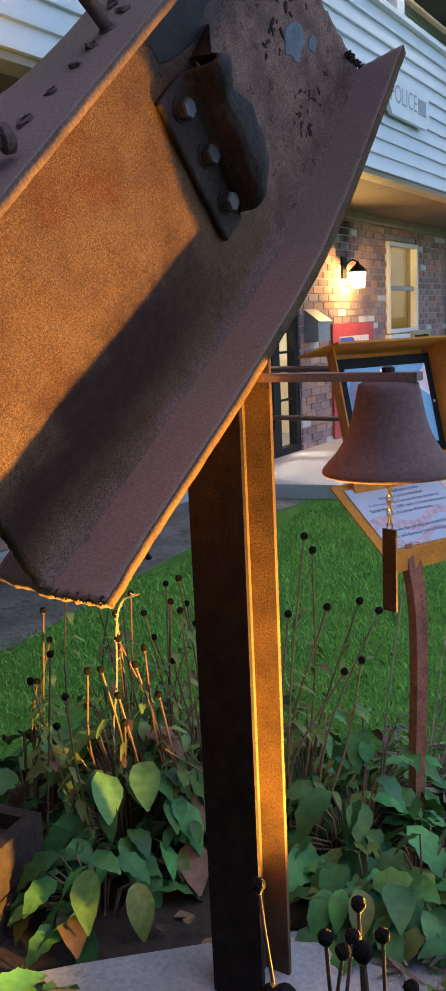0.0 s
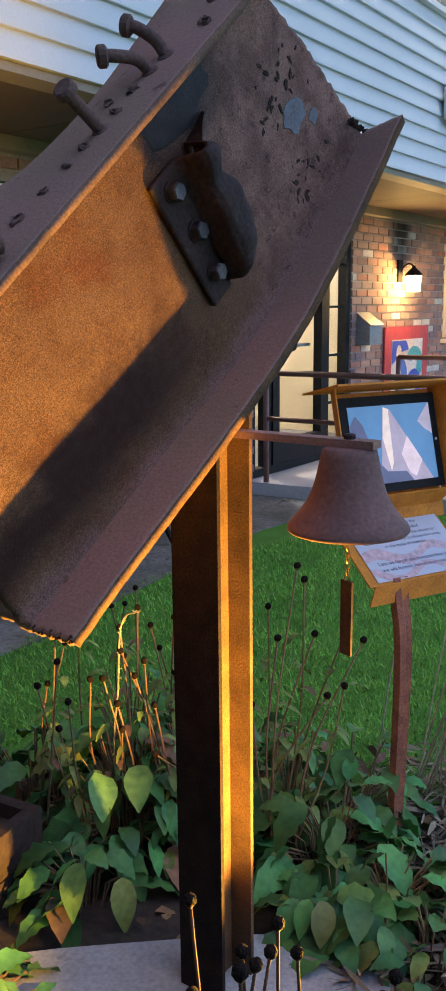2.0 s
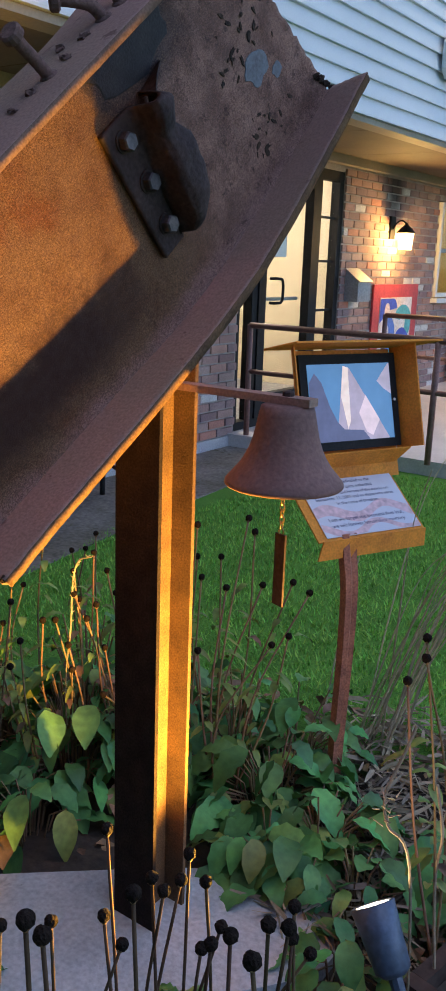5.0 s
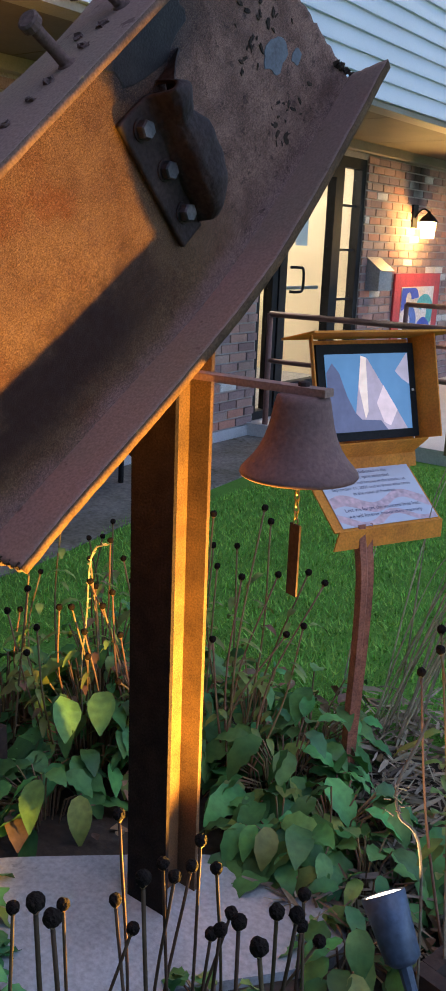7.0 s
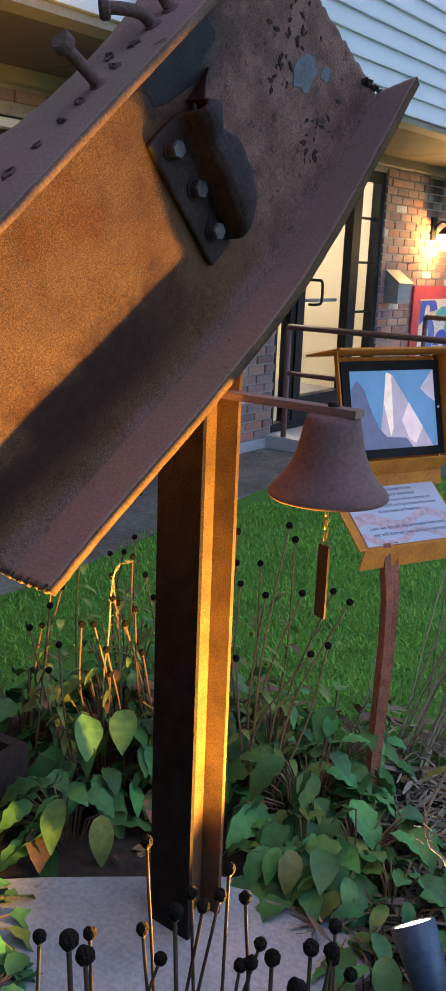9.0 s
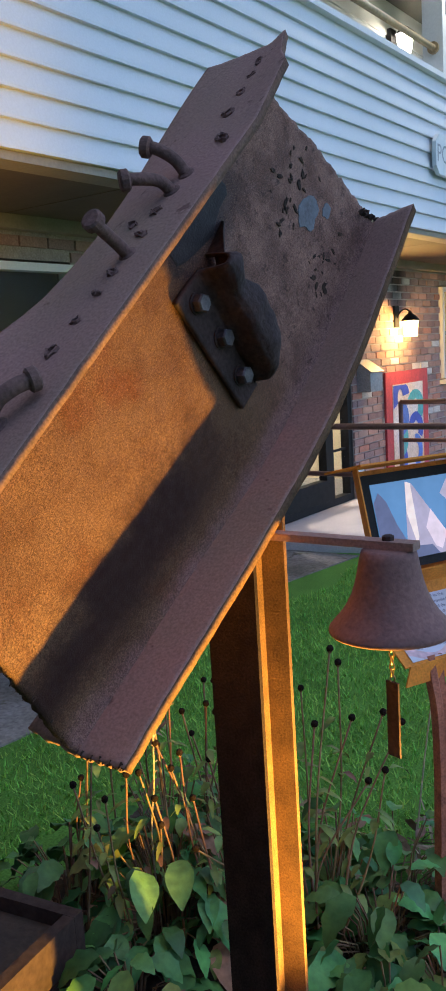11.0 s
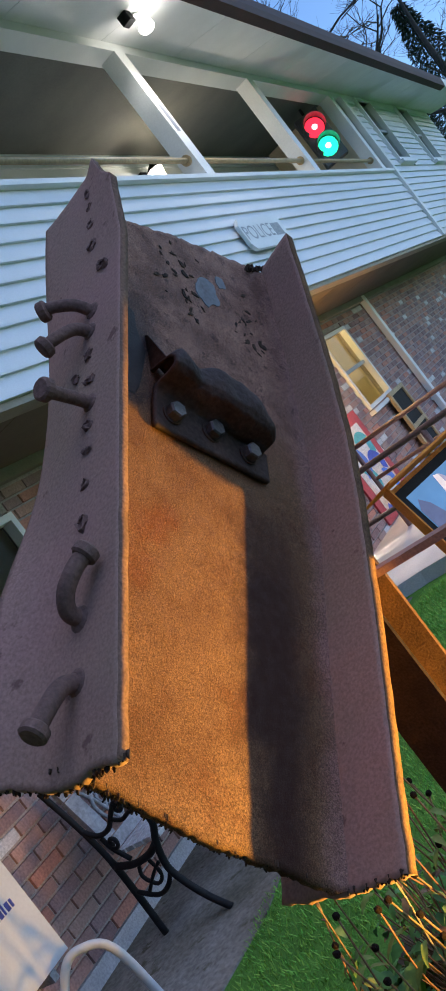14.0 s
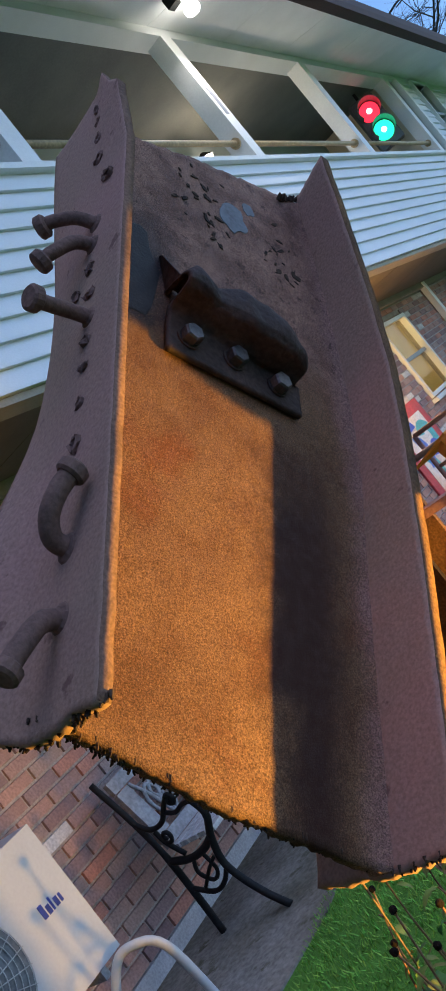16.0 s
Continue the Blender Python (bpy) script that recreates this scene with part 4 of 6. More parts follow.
for i in range(40):
    n = 0.005 + 0.1 * i / 39
    c = Vector((0.005 + rng.uniform(-0.002, 0.002), -0.006 + rng.uniform(-0.006, 0.004), n))
    tube(crust, [c + Vector((0.004, 0, 0)), c + Vector((-0.003, rng.uniform(-0.002, 0.002), 0))], [0.003, 0.001], 5)
part("burnt_edge", crust, TORN, beam, "black ragged burnt edge")
torn = B()
for i in range(16):
    c = Vector((1.20 + 0.035 * i / 15, 0.035 - 0.045 * i / 15, 0.006))
    tube(torn, [c, c + Vector((rng.uniform(0.002, 0.012), rng.uniform(-0.004, 0.008), rng.uniform(0.0, 0.012)))], [0.006, 0.002], 5)
part("torn_edge", torn, TORN, beam, "black torn metal at the top notch")

# bolted, crumpled bracket
SEC = [(0.630, 0.018), (0.65, 0.018), (0.682, 0.018), (0.694, 0.022), (0.700, 0.036), (0.703, 0.054), (0.706, 0.068), (0.714, 0.076), (0.730, 0.078), (0.748, 0.076), (0.764, 0.070), (0.775, 0.057), (0.780, 0.036), (0.781, 0.010)]
LEG_FOOT = [(0.06, 0.684), (0.09, 0.688), (0.156, 0.690), (0.22, 0.700), (0.29, 0.710)]
LEG_WIDE = [(0.06, 0.30), (0.075, 0.62), (0.11, 0.92), (0.15, 1.12), (0.20, 1.05), (0.235, 0.74), (0.26, 0.70), (0.275, 0.82), (0.295, 0.45)]
LEG_TALL = [(0.06, 0.62), (0.08, 0.86), (0.12, 1.0), (0.19, 0.96), (0.235, 0.86), (0.262, 1.0), (0.295, 0.95)]


def bracket_surface(off):
    k = len(SEC) - 1

    def f(u, v):
        i = min(int(u * k), k - 1)
        t = u * k - i
        (s0, n0), (s1, n1) = SEC[i], SEC[i + 1]
        # the outward normal, blended between neighbouring segments
        p0, p1 = SEC[max(i - 1, 0)], SEC[min(i + 2, k)]
        ts, tn = (s1 - p0[0]) * (1 - t) + (p1[0] - s0) * t, (n1 - p0[1]) * (1 - t) + (p1[1] - n0) * t
        ln = math.hypot(ts, tn)
        s, n = s0 + (s1 - s0) * t + off * tn / ln, n0 + (n1 - n0) * t - off * ts / ln
        leg = max(0.0, min(1.0, (s - 0.688) / 0.010))
        w = 0.055 + 0.012 * leg + (0.237 - 0.012 * leg) * v
        if s > 0.700:
            s = 0.700 + (s - 0.700) * lerp(LEG_WIDE, w)
        s += leg * (lerp(LEG_FOOT, w) - 0.700 + 0.004 * noise.noise(Vector((w * 28, u * 4, 3))))
        n = n * (1 - leg * (1 - lerp(LEG_TALL, w))) + leg * 0.004 * noise.noise(Vector((w * 40, u * 7, 8)))
        return Vector((s, w, max(0.007, n)))
    return f


bracket = part("bracket", slab(B(), bracket_surface(0.0), bracket_surface(0.008), 39, 44), RUST_DARK, beam, "dark crumpled bracket plate bolted to the web", True)
tab = B()
slab(tab, lambda u, v: Vector((0.750 + 0.075 * u, 0.284 + 0.012 * u + 0.010 * math.sin(u * 3) * v, 0.007 + 0.040 * v * (1 - u) ** 0.6)), lambda u, v: Vector((0.750 + 0.075 * u, 0.288 + 0.012 * u + 0.010 * math.sin(u * 3) * v, 0.007 + 0.040 * v * (1 - u) ** 0.6)), 10, 5)
part("torn_tab", tab, RUST_DARK, bracket, "torn upright tab")
for s, w in ((0.667, 0.258), (0.672, 0.179), (0.665, 0.100)):
    m = Matrix.Translation((s, w, 0.017)) @ Matrix.Rotation(radians(rng.uniform(0, 60)), 4, "Z")
    bo = part("bolt", lathe(B(), [(0.0160, 0.004), (0.0163, 0.007), (0.0160, 0.017), (0.0135, 0.020)], 6, m), BOLT, bracket, "dark steel hexagon bolt head")
    part("washer", lathe(B(), [(0.0190, 0.0), (0.0190, 0.0038)], 18, m), RUST_DARK, bo)
# primer patch and pits
SCALE = mat("black_scale", (0.034, 0.029, 0.030), (0.020, 0.017, 0.018), 35, 0.7, 0, 0.4, 250, gloss=0.3)
for cs, cw, rs, rw, pm_ in ((1.045, 0.150, 0.036, 0.03, PAINT), (1.10, 0.115, 0.018, 0.012, PAINT), (0.775, 0.348, 0.10, 0.045, SCALE)):
    pm = B()
    rim = []
    for k in range(22):
        a = 2 * math.pi * k / 22
        q = 1 + 0.45 * noise.noise(Vector((math.cos(a) * 1.6, math.sin(a) * 1.6, cs * 9)))
        rim.append((cs + rs * q * math.cos(a), cw + rw * q * math.sin(a)))
    lo = [pm.verts.new((a, b, 0.0066)) for a, b in rim]
    hi = [pm.verts.new((cs + (a - cs) * 0.97, cw + (b - cw) * 0.97, 0.0076)) for a, b in rim]
    pm.faces.new(hi)
    for k in range(22):
        pm.faces.new((lo[k], lo[(k + 1) % 22], hi[(k + 1) % 22], hi[k]))
    part("primer_patch", pm, pm_, beam, "flaking blue-black primer")
pits = B()
for cs, cw, spread, count in ((1.03, 0.245, 0.030, 9), (0.985, 0.20, 0.026, 10), (1.085, 0.20, 0.03, 8), (1.03, 0.06, 0.035, 10), (0.98, 0.045, 0.03, 7)):
    for i in range(count):
        s, w = rng.gauss(cs, spread), rng.gauss(cw, spread * 0.6)
        if not (0.88 < s < lerp(WEB_TOP, w) - 0.02 and 0.0 < w < 0.38):
            continue
        r, turn, long_ = rng.uniform(0.002, 0.0075), rng.uniform(0, 3), rng.uniform(0.4, 0.9)
        rim = []
        for k in range(12):
            a = 2 * math.pi * k / 12
            q = r * (1 + 0.75 * noise.noise(Vector((math.cos(a) * 1.7 + s * 300, math.sin(a) * 1.7, w * 300))))
            x, y = q * math.cos(a) * 1.5, q * math.sin(a) * long_
            rim.append((s + x * math.cos(turn) - y * math.sin(turn), w + x * math.sin(turn) + y * math.cos(turn)))
        lo = [pits.verts.new((a, b, 0.0068)) for a, b in rim]
        hi = [pits.verts.new((s + (a - s) * 0.85, w + (b - w) * 0.85, 0.0078)) for a, b in rim]
        pits.faces.new(hi)
        for k in range(12):
            pits.faces.new((lo[k], lo[(k + 1) % 12], hi[(k + 1) % 12], hi[k]))
part("scale_flakes", pits, TORN, beam, "dark pits and scale flakes")

# shear studs on the upper flange
def stud(pts, r=0.0095):
    P = curve_pts(pts, 5)
    st = part("shear_stud", tube(B(), P, r, 12), STUD, beam, "bent rusted shear stud", True)
    t = (P[-1] - P[-2]).normalized()
    m = Matrix.Translation(P[-1]) @ t.to_track_quat("Z", "Y").to_matrix().to_4x4()
    part("stud_head", lathe(B(), [(0.013, -0.008), (0.0165, -0.005), (0.0165, 0.005), (0.013, 0.008)], 16, m), STUD, st, "round stud head")
    part("weld_collar", lathe(B(), [(r * 1.7, 0.0), (r * 1.4, 0.004), (r, 0.006)], 12, Matrix.Translation(P[0]) @ Matrix.Rotation(radians(-90), 4, "X")), STUD, st)


stud([(0.777, 0.418, 0.034), (0.783, 0.444, 0.022), (0.785, 0.466, -0.002), (0.782, 0.474, -0.016)])
stud([(0.735, 0.418, 0.030), (0.728, 0.444, 0.024), (0.706, 0.466, 0.008), (0.694, 0.474, -0.003)])
stud([(0.586, 0.418, 0.036), (0.578, 0.446, 0.038), (0.566, 0.476, 0.042), (0.559, 0.496, 0.045)])
stud([(0.250, 0.418, 0.030), (0.252, 0.438, 0.034), (0.268, 0.450, 0.046), (0.292, 0.449, 0.060), (0.312, 0.441, 0.070)], 0.011)
stud([(0.172, 0.418, 0.028), (0.160, 0.440, 0.030), (0.132, 0.456, 0.030), (0.104, 0.468, 0.028)], 0.011)
for s, n in ((1.10, 0.01), (1.055, 0.02), (1.0, 0.024), (0.94, 0.03), (0.86, 0.06), (0.685, 0.03), (0.545, 0.034), (0.50, 0.034), (0.445, 0.032), (0.385, 0.03), (0.655, 0.0), (0.63, 0.034)):
    sb = B()
    m = Matrix.Translation((s, 0.4195, n)) @ Matrix.Rotation(radians(-90), 4, "X") @ Matrix.Rotation(rng.uniform(0, 3), 4, "Z") @ Matrix.Diagonal((rng.uniform(0.9, 1.5), rng.uniform(0.6, 0.9), 1, 1))
    rr = rng.uniform(0.007, 0.0125)
    lathe(sb, [(rr, 0.0), (rr * 0.92, 0.004), (rr * 0.6, 0.0045), (rr * 0.45, 0.001)], 14, m)
    for v in sb.verts:
        v.co += Vector((noise.noise(v.co * 160), 0.9 * max(0.0, noise.noise(v.co * 190)), noise.noise(v.co * 170 + Vector((5, 1, 2))))) * 0.006
    part("stud_stub", sb, STUD, beam, "sheared dark stud stub")

# ---- post, bell and sign ----
post = thing("steel_post", "upright rusted steel H-section post lit amber", "post", Matrix.Translation((-0.612, 1.266, 0.04)) @ Matrix.Rotation(radians(-1.0), 4, "Z"))


def top_z(y):
    """Height of the beam's underside over the post at depth y behind its front."""
    return 1.086 + 0.86 * y


def h_plate(x0, x1, y0, y1):
    bm = B()
    vs = [bm.verts.new((x, y, z)) for x, y in ((x0, y0), (x1, y0), (x1, y1), (x0, y1)) for z in (0.0, top_z(y))]
    for k in range(4):
        a, b = 2 * k, 2 * ((k + 1) % 4)
        bm.faces.new((vs[a], vs[b], vs[b + 1], vs[a + 1]))
    bm.faces.new((vs[0], vs[6], vs[4], vs[2]))
    bm.faces.new((vs[1], vs[3], vs[5], vs[7]))
    return bm


part("front_flange", h_plate(-0.051, 0.051, 0.0, 0.009), POST_SHADE, post, "front flange with shade put into its colour", bevel=0.002)
part("rear_flange", h_plate(-0.051, 0.051, 0.096, 0.105), RUST_POST, post, bevel=0.002)
part("web", h_plate(-0.0036, 0.0036, 0.0092, 0.0958), RUST_POST, post)

BX, BY, BZ = -0.343, 1.322, 0.974
bell = thing("bell", "brown iron bell hung from a flat steel arm", "bell", Matrix.Translation((BX, BY, BZ)))
arm = B()
box(arm, (-0.235, -0.014, 0.160), (0.047, 0.014, 0.1725))
part("arm", arm, RUST_FLANGE, bell, "flat steel arm", bevel=0.003)
part("arm_bolt", lathe(B(), [(0.010, 0.1726), (0.010, 0.179), (0.006, 0.181)], 8), RUST_DARK, bell)
PROF = [(0.0965, 0.0), (0.0985, 0.003), (0.0975, 0.009), (0.090, 0.020), (0.078, 0.036), (0.068, 0.054), (0.060, 0.074), (0.054, 0.096), (0.0495, 0.120), (0.046, 0.142), (0.043, 0.156), (0.036, 0.1598)]
PROF = [(r, 0.1598 - (0.1598 - z) * 0.84) for r, z in PROF]
part("body", lathe(B(), [(0.088, 0.032)] + PROF, 48), BELL, bell, "flared bell body", True)
ck = part("chain", tube(B(), [(0, 0, 0.034), (0, 0, 0.022)], 0.002, 6), BRASS, bell, "thin brass chain")
for i in range(8):
    lk = B()
    z = 0.018 - i * 0.0105
    pts = [Vector((0.0042 * math.cos(a) if i % 2 else 0, 0 if i % 2 else 0.0042 * math.cos(a), z + 0.0072 * math.sin(a))) for a in np.linspace(0, 2 * math.pi, 13)]
    tube(lk, pts, 0.0013, 6, False)
    part("link", lk, BRASS, ck)
part("clapper_plate", box(B(), (-0.0125, -0.002, -0.187), (0.0125, 0.002, -0.060), Matrix.Rotation(radians(-18), 4, "Z")), RUST_DARK, bell, "dark steel clapper plate", bevel=0.001)

# information stand
sa = radians(26)
SE, SM = Vector((math.sin(sa), math.cos(sa), 0)), Vector((math.cos(sa), -math.sin(sa), 0))
S0 = Vector((-0.571, 1.888, 0.664))
SIGN_M = Matrix(((SE.x, -SM.x, 0, S0.x), (SE.y, -SM.y, 0, S0.y), (0, 0, 1, S0.z), (0, 0, 0, 1)))
stand = thing("information_stand", "rusted steel stand with a screen and a printed panel", "stand", SIGN_M)
# local axes: x along the panel, y away from the reader, z up
W_ = 0.325


def plate(pts, t, nrm):
    bm = B()
    nrm = Vector(nrm).normalized() * t
    lo = [bm.verts.new(Vector(p)) for p in pts]
    hi = [bm.verts.new(Vector(p) + nrm) for p in pts]
    bm.faces.new(lo[::-1])
    bm.faces.new(hi)
    k = len(pts)
    for i in range(k):
        bm.faces.new((lo[i], lo[(i + 1) % k], hi[(i + 1) % k], hi[i]))
    return bm


UPV = Vector((0, 0.153, 0.112)).normalized()
NPV = Vector((0, -0.112, 0.153)).normalized()
p0 = Vector((0, 0, 0.046))
part("lectern_panel", plate([p0, p0 + Vector((W_, 0, 0)), p0 + Vector((W_, 0, 0)) + UPV * 0.22, p0 + UPV * 0.22], -0.004, NPV), CORTEN, stand, "sloped rusted steel panel", bevel=0.001)
part("front_lip", plate([(-0.002, -0.004, 0.0), (W_ + 0.002, -0.004, 0.0), (W_ + 0.002, -0.004, 0.047), (0.012, -0.004, 0.047)], 0.004, (0, 1, 0)), CORTEN, stand, "bent front lip")
part("side_lip", plate([(W_ + 0.002, 0, 0.0), (W_ + 0.002, 0, 0.044), (W_ + 0.002, 0.16, 0.16), (W_ + 0.002, 0.16, 0.12)], 0.004, (-1, 0, 0)), CORTEN, stand)
SHEET_M = Matrix(((1, 0, 0, 0.172), (0, UPV.y, NPV.y, 0), (0, UPV.z, NPV.z, 0), (0, 0, 0, 1)))
SHEET_M.translation = p0 + Vector((0.172, 0, 0)) + UPV * 0.103 + NPV * 0.0015
PRINT = mat("printed_sheet", (0.62, 0.64, 0.72), (0.58, 0.60, 0.70), 5, 0.35, 0, 0, 40, sheen=0.05)
sheet = part("printed_sheet", box(B(), (-0.146, -0.096, 0), (0.146, 0.096, 0.0015)), PRINT, stand, "white printed sheet with pink wave and dark text")
sheet.matrix_basis = SHEET_M
PINK = mat("pink_print", (0.70, 0.48, 0.51), (0.66, 0.48, 0.53), 9, 0.4, 0, 0)
for y0, ph, th in ((-0.028, 0.3, 0.030), (-0.080, 2.0, 0.022)):
    wv = B()
    a = [wv.verts.new((-0.145 + 0.29 * k / 24, y0 + 0.016 * math.sin(k * 0.42 + ph) + th / 2, 0.0017)) for k in range(25)]
    b = [wv.verts.new((-0.145 + 0.29 * k / 24, max(-0.095, y0 + 0.016 * math.sin(k * 0.42 + ph) - th / 2 - 0.006 * math.sin(k * 0.3)), 0.0017)) for k in range(25)]
    for k in range(24):
        wv.faces.new((a[k], a[k + 1], b[k + 1], b[k]))
    part("wave", wv, PINK, sheet)
INK2 = mat("print_ink", (0.07, 0.08, 0.17), None, 30, 0.6, 0, 0)
for line, y, sz in (("is dedicated to the", 0.069, 0.0135), ("American spirit embodied", 0.052, 0.0135), ("in the victims and heroes of the attacks on", 0.035, 0.0132), ("September 11, 2001 and to those who serve", 0.019, 0.0135), ("in the name of freedom.", 0.002, 0.0135), ("Lest we forget the innocent lives lost,", -0.046, 0.0152), ("we will forever honor their memory.", -0.065, 0.0152)):
    text(line, sz, Matrix.Translation((0.02 if y > 0.06 else 0.0, y, 0.0021)), sheet, INK2)

# screen housing, leaning back
TILT = radians(15)
HM = Matrix.Translation((0.071 + 0.13, 0.152, 0.252)) @ Matrix.Rotation(-TILT, 4, "X")
SCREEN = mat("screen_sky", (0.06, 0.16, 0.30), (0.10, 0.24, 0.40), 6, 0.25, 0, 0, 30, emit=0.55, sheen=0.1)
hs = part("tablet", box(B(), (-0.152, 0.0, -0.022), (0.152, 0.018, 0.222)), BLACK, stand, "black framed tablet", bevel=0.003)
hs.matrix_basis = HM
part("screen", box(B(), (-0.130, -0.0022, 0.0), (0.130, -0.0006, 0.197)), SCREEN, hs, "lit screen with a picture of pale pyramids")


def screen_shape(pts, c, k, e):
    bm = B()
    bm.faces.new([bm.verts.new((x, -0.0024 - 0.0003 * k, z)) for x, z in pts])
    part("picture_shape", bm, mat("screen_picture", c, tuple(q * 0.8 for q in c), 14, 0.3, 0, 0, 30, emit=e), hs)


screen_shape([(-0.055, 0.0), (-0.02, 0.192), (0.0, 0.185), (0.062, 0.085), (0.115, 0.0)], (0.36, 0.30, 0.37), 0, 0.45)
screen_shape([(-0.02, 0.192), (-0.033, 0.115), (-0.018, 0.03), (-0.008, 0.05), (-0.004, 0.187)], (0.66, 0.54, 0.47), 1, 0.55)
screen_shape([(0.02, 0.07), (0.045, 0.115), (0.085, 0.05), (0.06, 0.01), (0.04, 0.02)], (0.58, 0.46, 0.49), 1, 0.55)
screen_shape([(0.125, 0.195), (0.085, 0.150), (0.105, 0.130), (0.129, 0.115), (0.129, 0.195)], (0.40, 0.36, 0.44), 1, 0.45)
screen_shape([(-0.129, 0.0), (-0.129, 0.15), (-0.11, 0.175), (-0.09, 0.15), (-0.07, 0.09), (-0.05, 0.05), (-0.03, 0.03), (0.03, 0.025), (0.05, 0.0)], (0.09, 0.10, 0.19), 2, 0.35)
part("button", lathe(B(), [(0.004, 0), (0.003, 0.002)], 12, Matrix.Translation((0.141, -0.0005, 0.10)) @ Matrix.Rotation(radians(90), 4, "X")), WHITE, hs, "small white button")
for sx, nm in ((-1, "side_wing"), (1, "side_wing")):
    wg = part(nm, plate([(sx * 0.153, 0.02, -0.028), (sx * 0.153, 0.02, 0.238), (sx * (0.176 if sx > 0 else 0.196), -0.058, 0.238), (sx * (0.176 if sx > 0 else 0.196), -0.058, -0.028)], 0.004, (sx, 0, 0)), CORTEN, stand, "rusted steel side wing")
    wg.matrix_basis = HM
rfm = part("roof_plate", plate([(-0.215, -0.095, 0.237), (0.24, -0.095, 0.237), (0.24, 0.055, 0.243), (-0.215, 0.055, 0.243)], 0.005, (0, 0, 1)), CORTEN, stand, "overhanging rusted steel roof plate", bevel=0.001)
rfm.matrix_basis = HM
bt = part("bottom_plate", plate([(-0.158, -0.03, -0.028), (0.158, -0.03, -0.028), (0.14, 0.02, -0.062), (-0.14, 0.02, -0.062)], 0.004, (0, 0.5, -1)), CORTEN, stand, "bent bottom plate")
bt.matrix_basis = HM
bk = part("back_plate", box(B(), (-0.15, 0.019, -0.1), (0.15, 0.023, 0.235)), CORTEN, stand)
bk.matrix_basis = HM
inv = SIGN_M.inverted()
pts = [inv @ Vector(p) for p in ((-0.517, 1.942, -0.01), (-0.515, 1.944, 0.2), (-0.512, 1.949, 0.42), (-0.518, 1.959, 0.58), (-0.534, 1.970, 0.665), (-0.545, 1.978, 0.720))]
pole = B()
cp = curve_pts(pts, 5)
prev = None
for i, p in enumerate(cp):
    hw = 0.014 + 0.008 * i / len(cp)
    ringv = [pole.verts.new(p + Vector(o)) for o in ((-hw, -0.012, 0), (-hw * 0.2, -0.015, 0), (hw * 0.25, -0.006, 0), (hw, -0.011, 0), (hw, 0.012, 0), (-hw, 0.012, 0))]
    if prev:
        for k in range(6):
            pole.faces.new((prev[k], prev[(k + 1) % 6], ringv[(k + 1) % 6], ringv[k]))
    else:
        pole.faces.new(ringv[::-1])
    prev = ringv
pole.faces.new(prev)
part("pole", pole, POLE_RUST, stand, "slightly bent red-brown rusted pole")

# garden spot light
sp = thing("garden_spotlight", "blue-grey garden spotlight on a stake, lit amber", "spotlight", Matrix.Translation((-0.117, 1.281, 0.354)))
dirs = Vector((-0.58, 0.30, 0.755)).normalized()
sm = dirs.to_track_quat("Z", "Y").to_matrix().to_4x4()
part("housing", lathe(B(), [(0.018, -0.135), (0.03, -0.125), (0.034, -0.07), (0.038, -0.025), (0.036, -0.024), (0.030, -0.03)], 24, sm), SPOTBLUE, sp, "blue-grey metal housing", True)
part("lens", lathe(B(), [(0.0335, -0.029), (0.030, -0.026)], 24, sm), glow("spot_glow", (1.0, 0.72, 0.36), 34.0), sp, "glowing lens").visible_shadow = False
part("stake", tube(B(), [dirs * -0.13, dirs * -0.15 + Vector((0.01, 0, -0.03)), Vector((0.085, -0.03, -0.37))], [0.012, 0.011, 0.007], 8), SPOTBLUE, sp)

# ---- planter boxes, bench, heat pump ----
def planter(m, sx, sy, h, label):
    p = thing("planter_box", label, "planter", m)
    for i in range(2):
        z0, z1 = h * i / 2 + 0.002, h * (i + 1) / 2 - 0.003
        for a in (0, 1):
            part("board", box(B(), (0, a * (sy - 0.03), z0), (sx, a * (sy - 0.03) + 0.03, z1)), WOOD, p, bevel=0.004)
            part("board", box(B(), (a * (sx - 0.03), 0.031, z0), (a * (sx - 0.03) + 0.03, sy - 0.031, z1)), WOOD, p, bevel=0.004)
    part("soil", box(B(), (0.031, 0.031, 0.01), (sx - 0.031, sy - 0.031, h - 0.04)), DIRT, p)
    return p


planter(Matrix.Translation((-1.42, 0.86, 0.0)) @ Matrix.Rotation(radians(8), 4, "Z"), 0.34, 0.46, 0.22, "weathered dark wooden planter box beside the leaves")
planter(Matrix.Translation((-0.07, 1.36, 0.0)) @ Matrix.Rotation(radians(-12), 4, "Z"), 0.5, 0.42, 0.14, "low dark wooden planter box beside the spotlight")

bench = thing("garden_bench", "black cast-iron bench with grey scroll back and pale slats", "bench", Matrix.Translation((-2.9, 2.63, 0.008)))


def volute(e, x, y, z, r, start, turns, w):
    """A flat spiral that ends a casting."""
    n = int(14 * abs(turns)) + 3
    tube(e, [(x + r * (1 - 0.8 * k / n) * math.cos(start + 2 * math.pi * turns * k / n), y, z + r * (1 - 0.8 * k / n) * math.sin(start + 2 * math.pi * turns * k / n)) for k in range(n + 1)], w, 6)


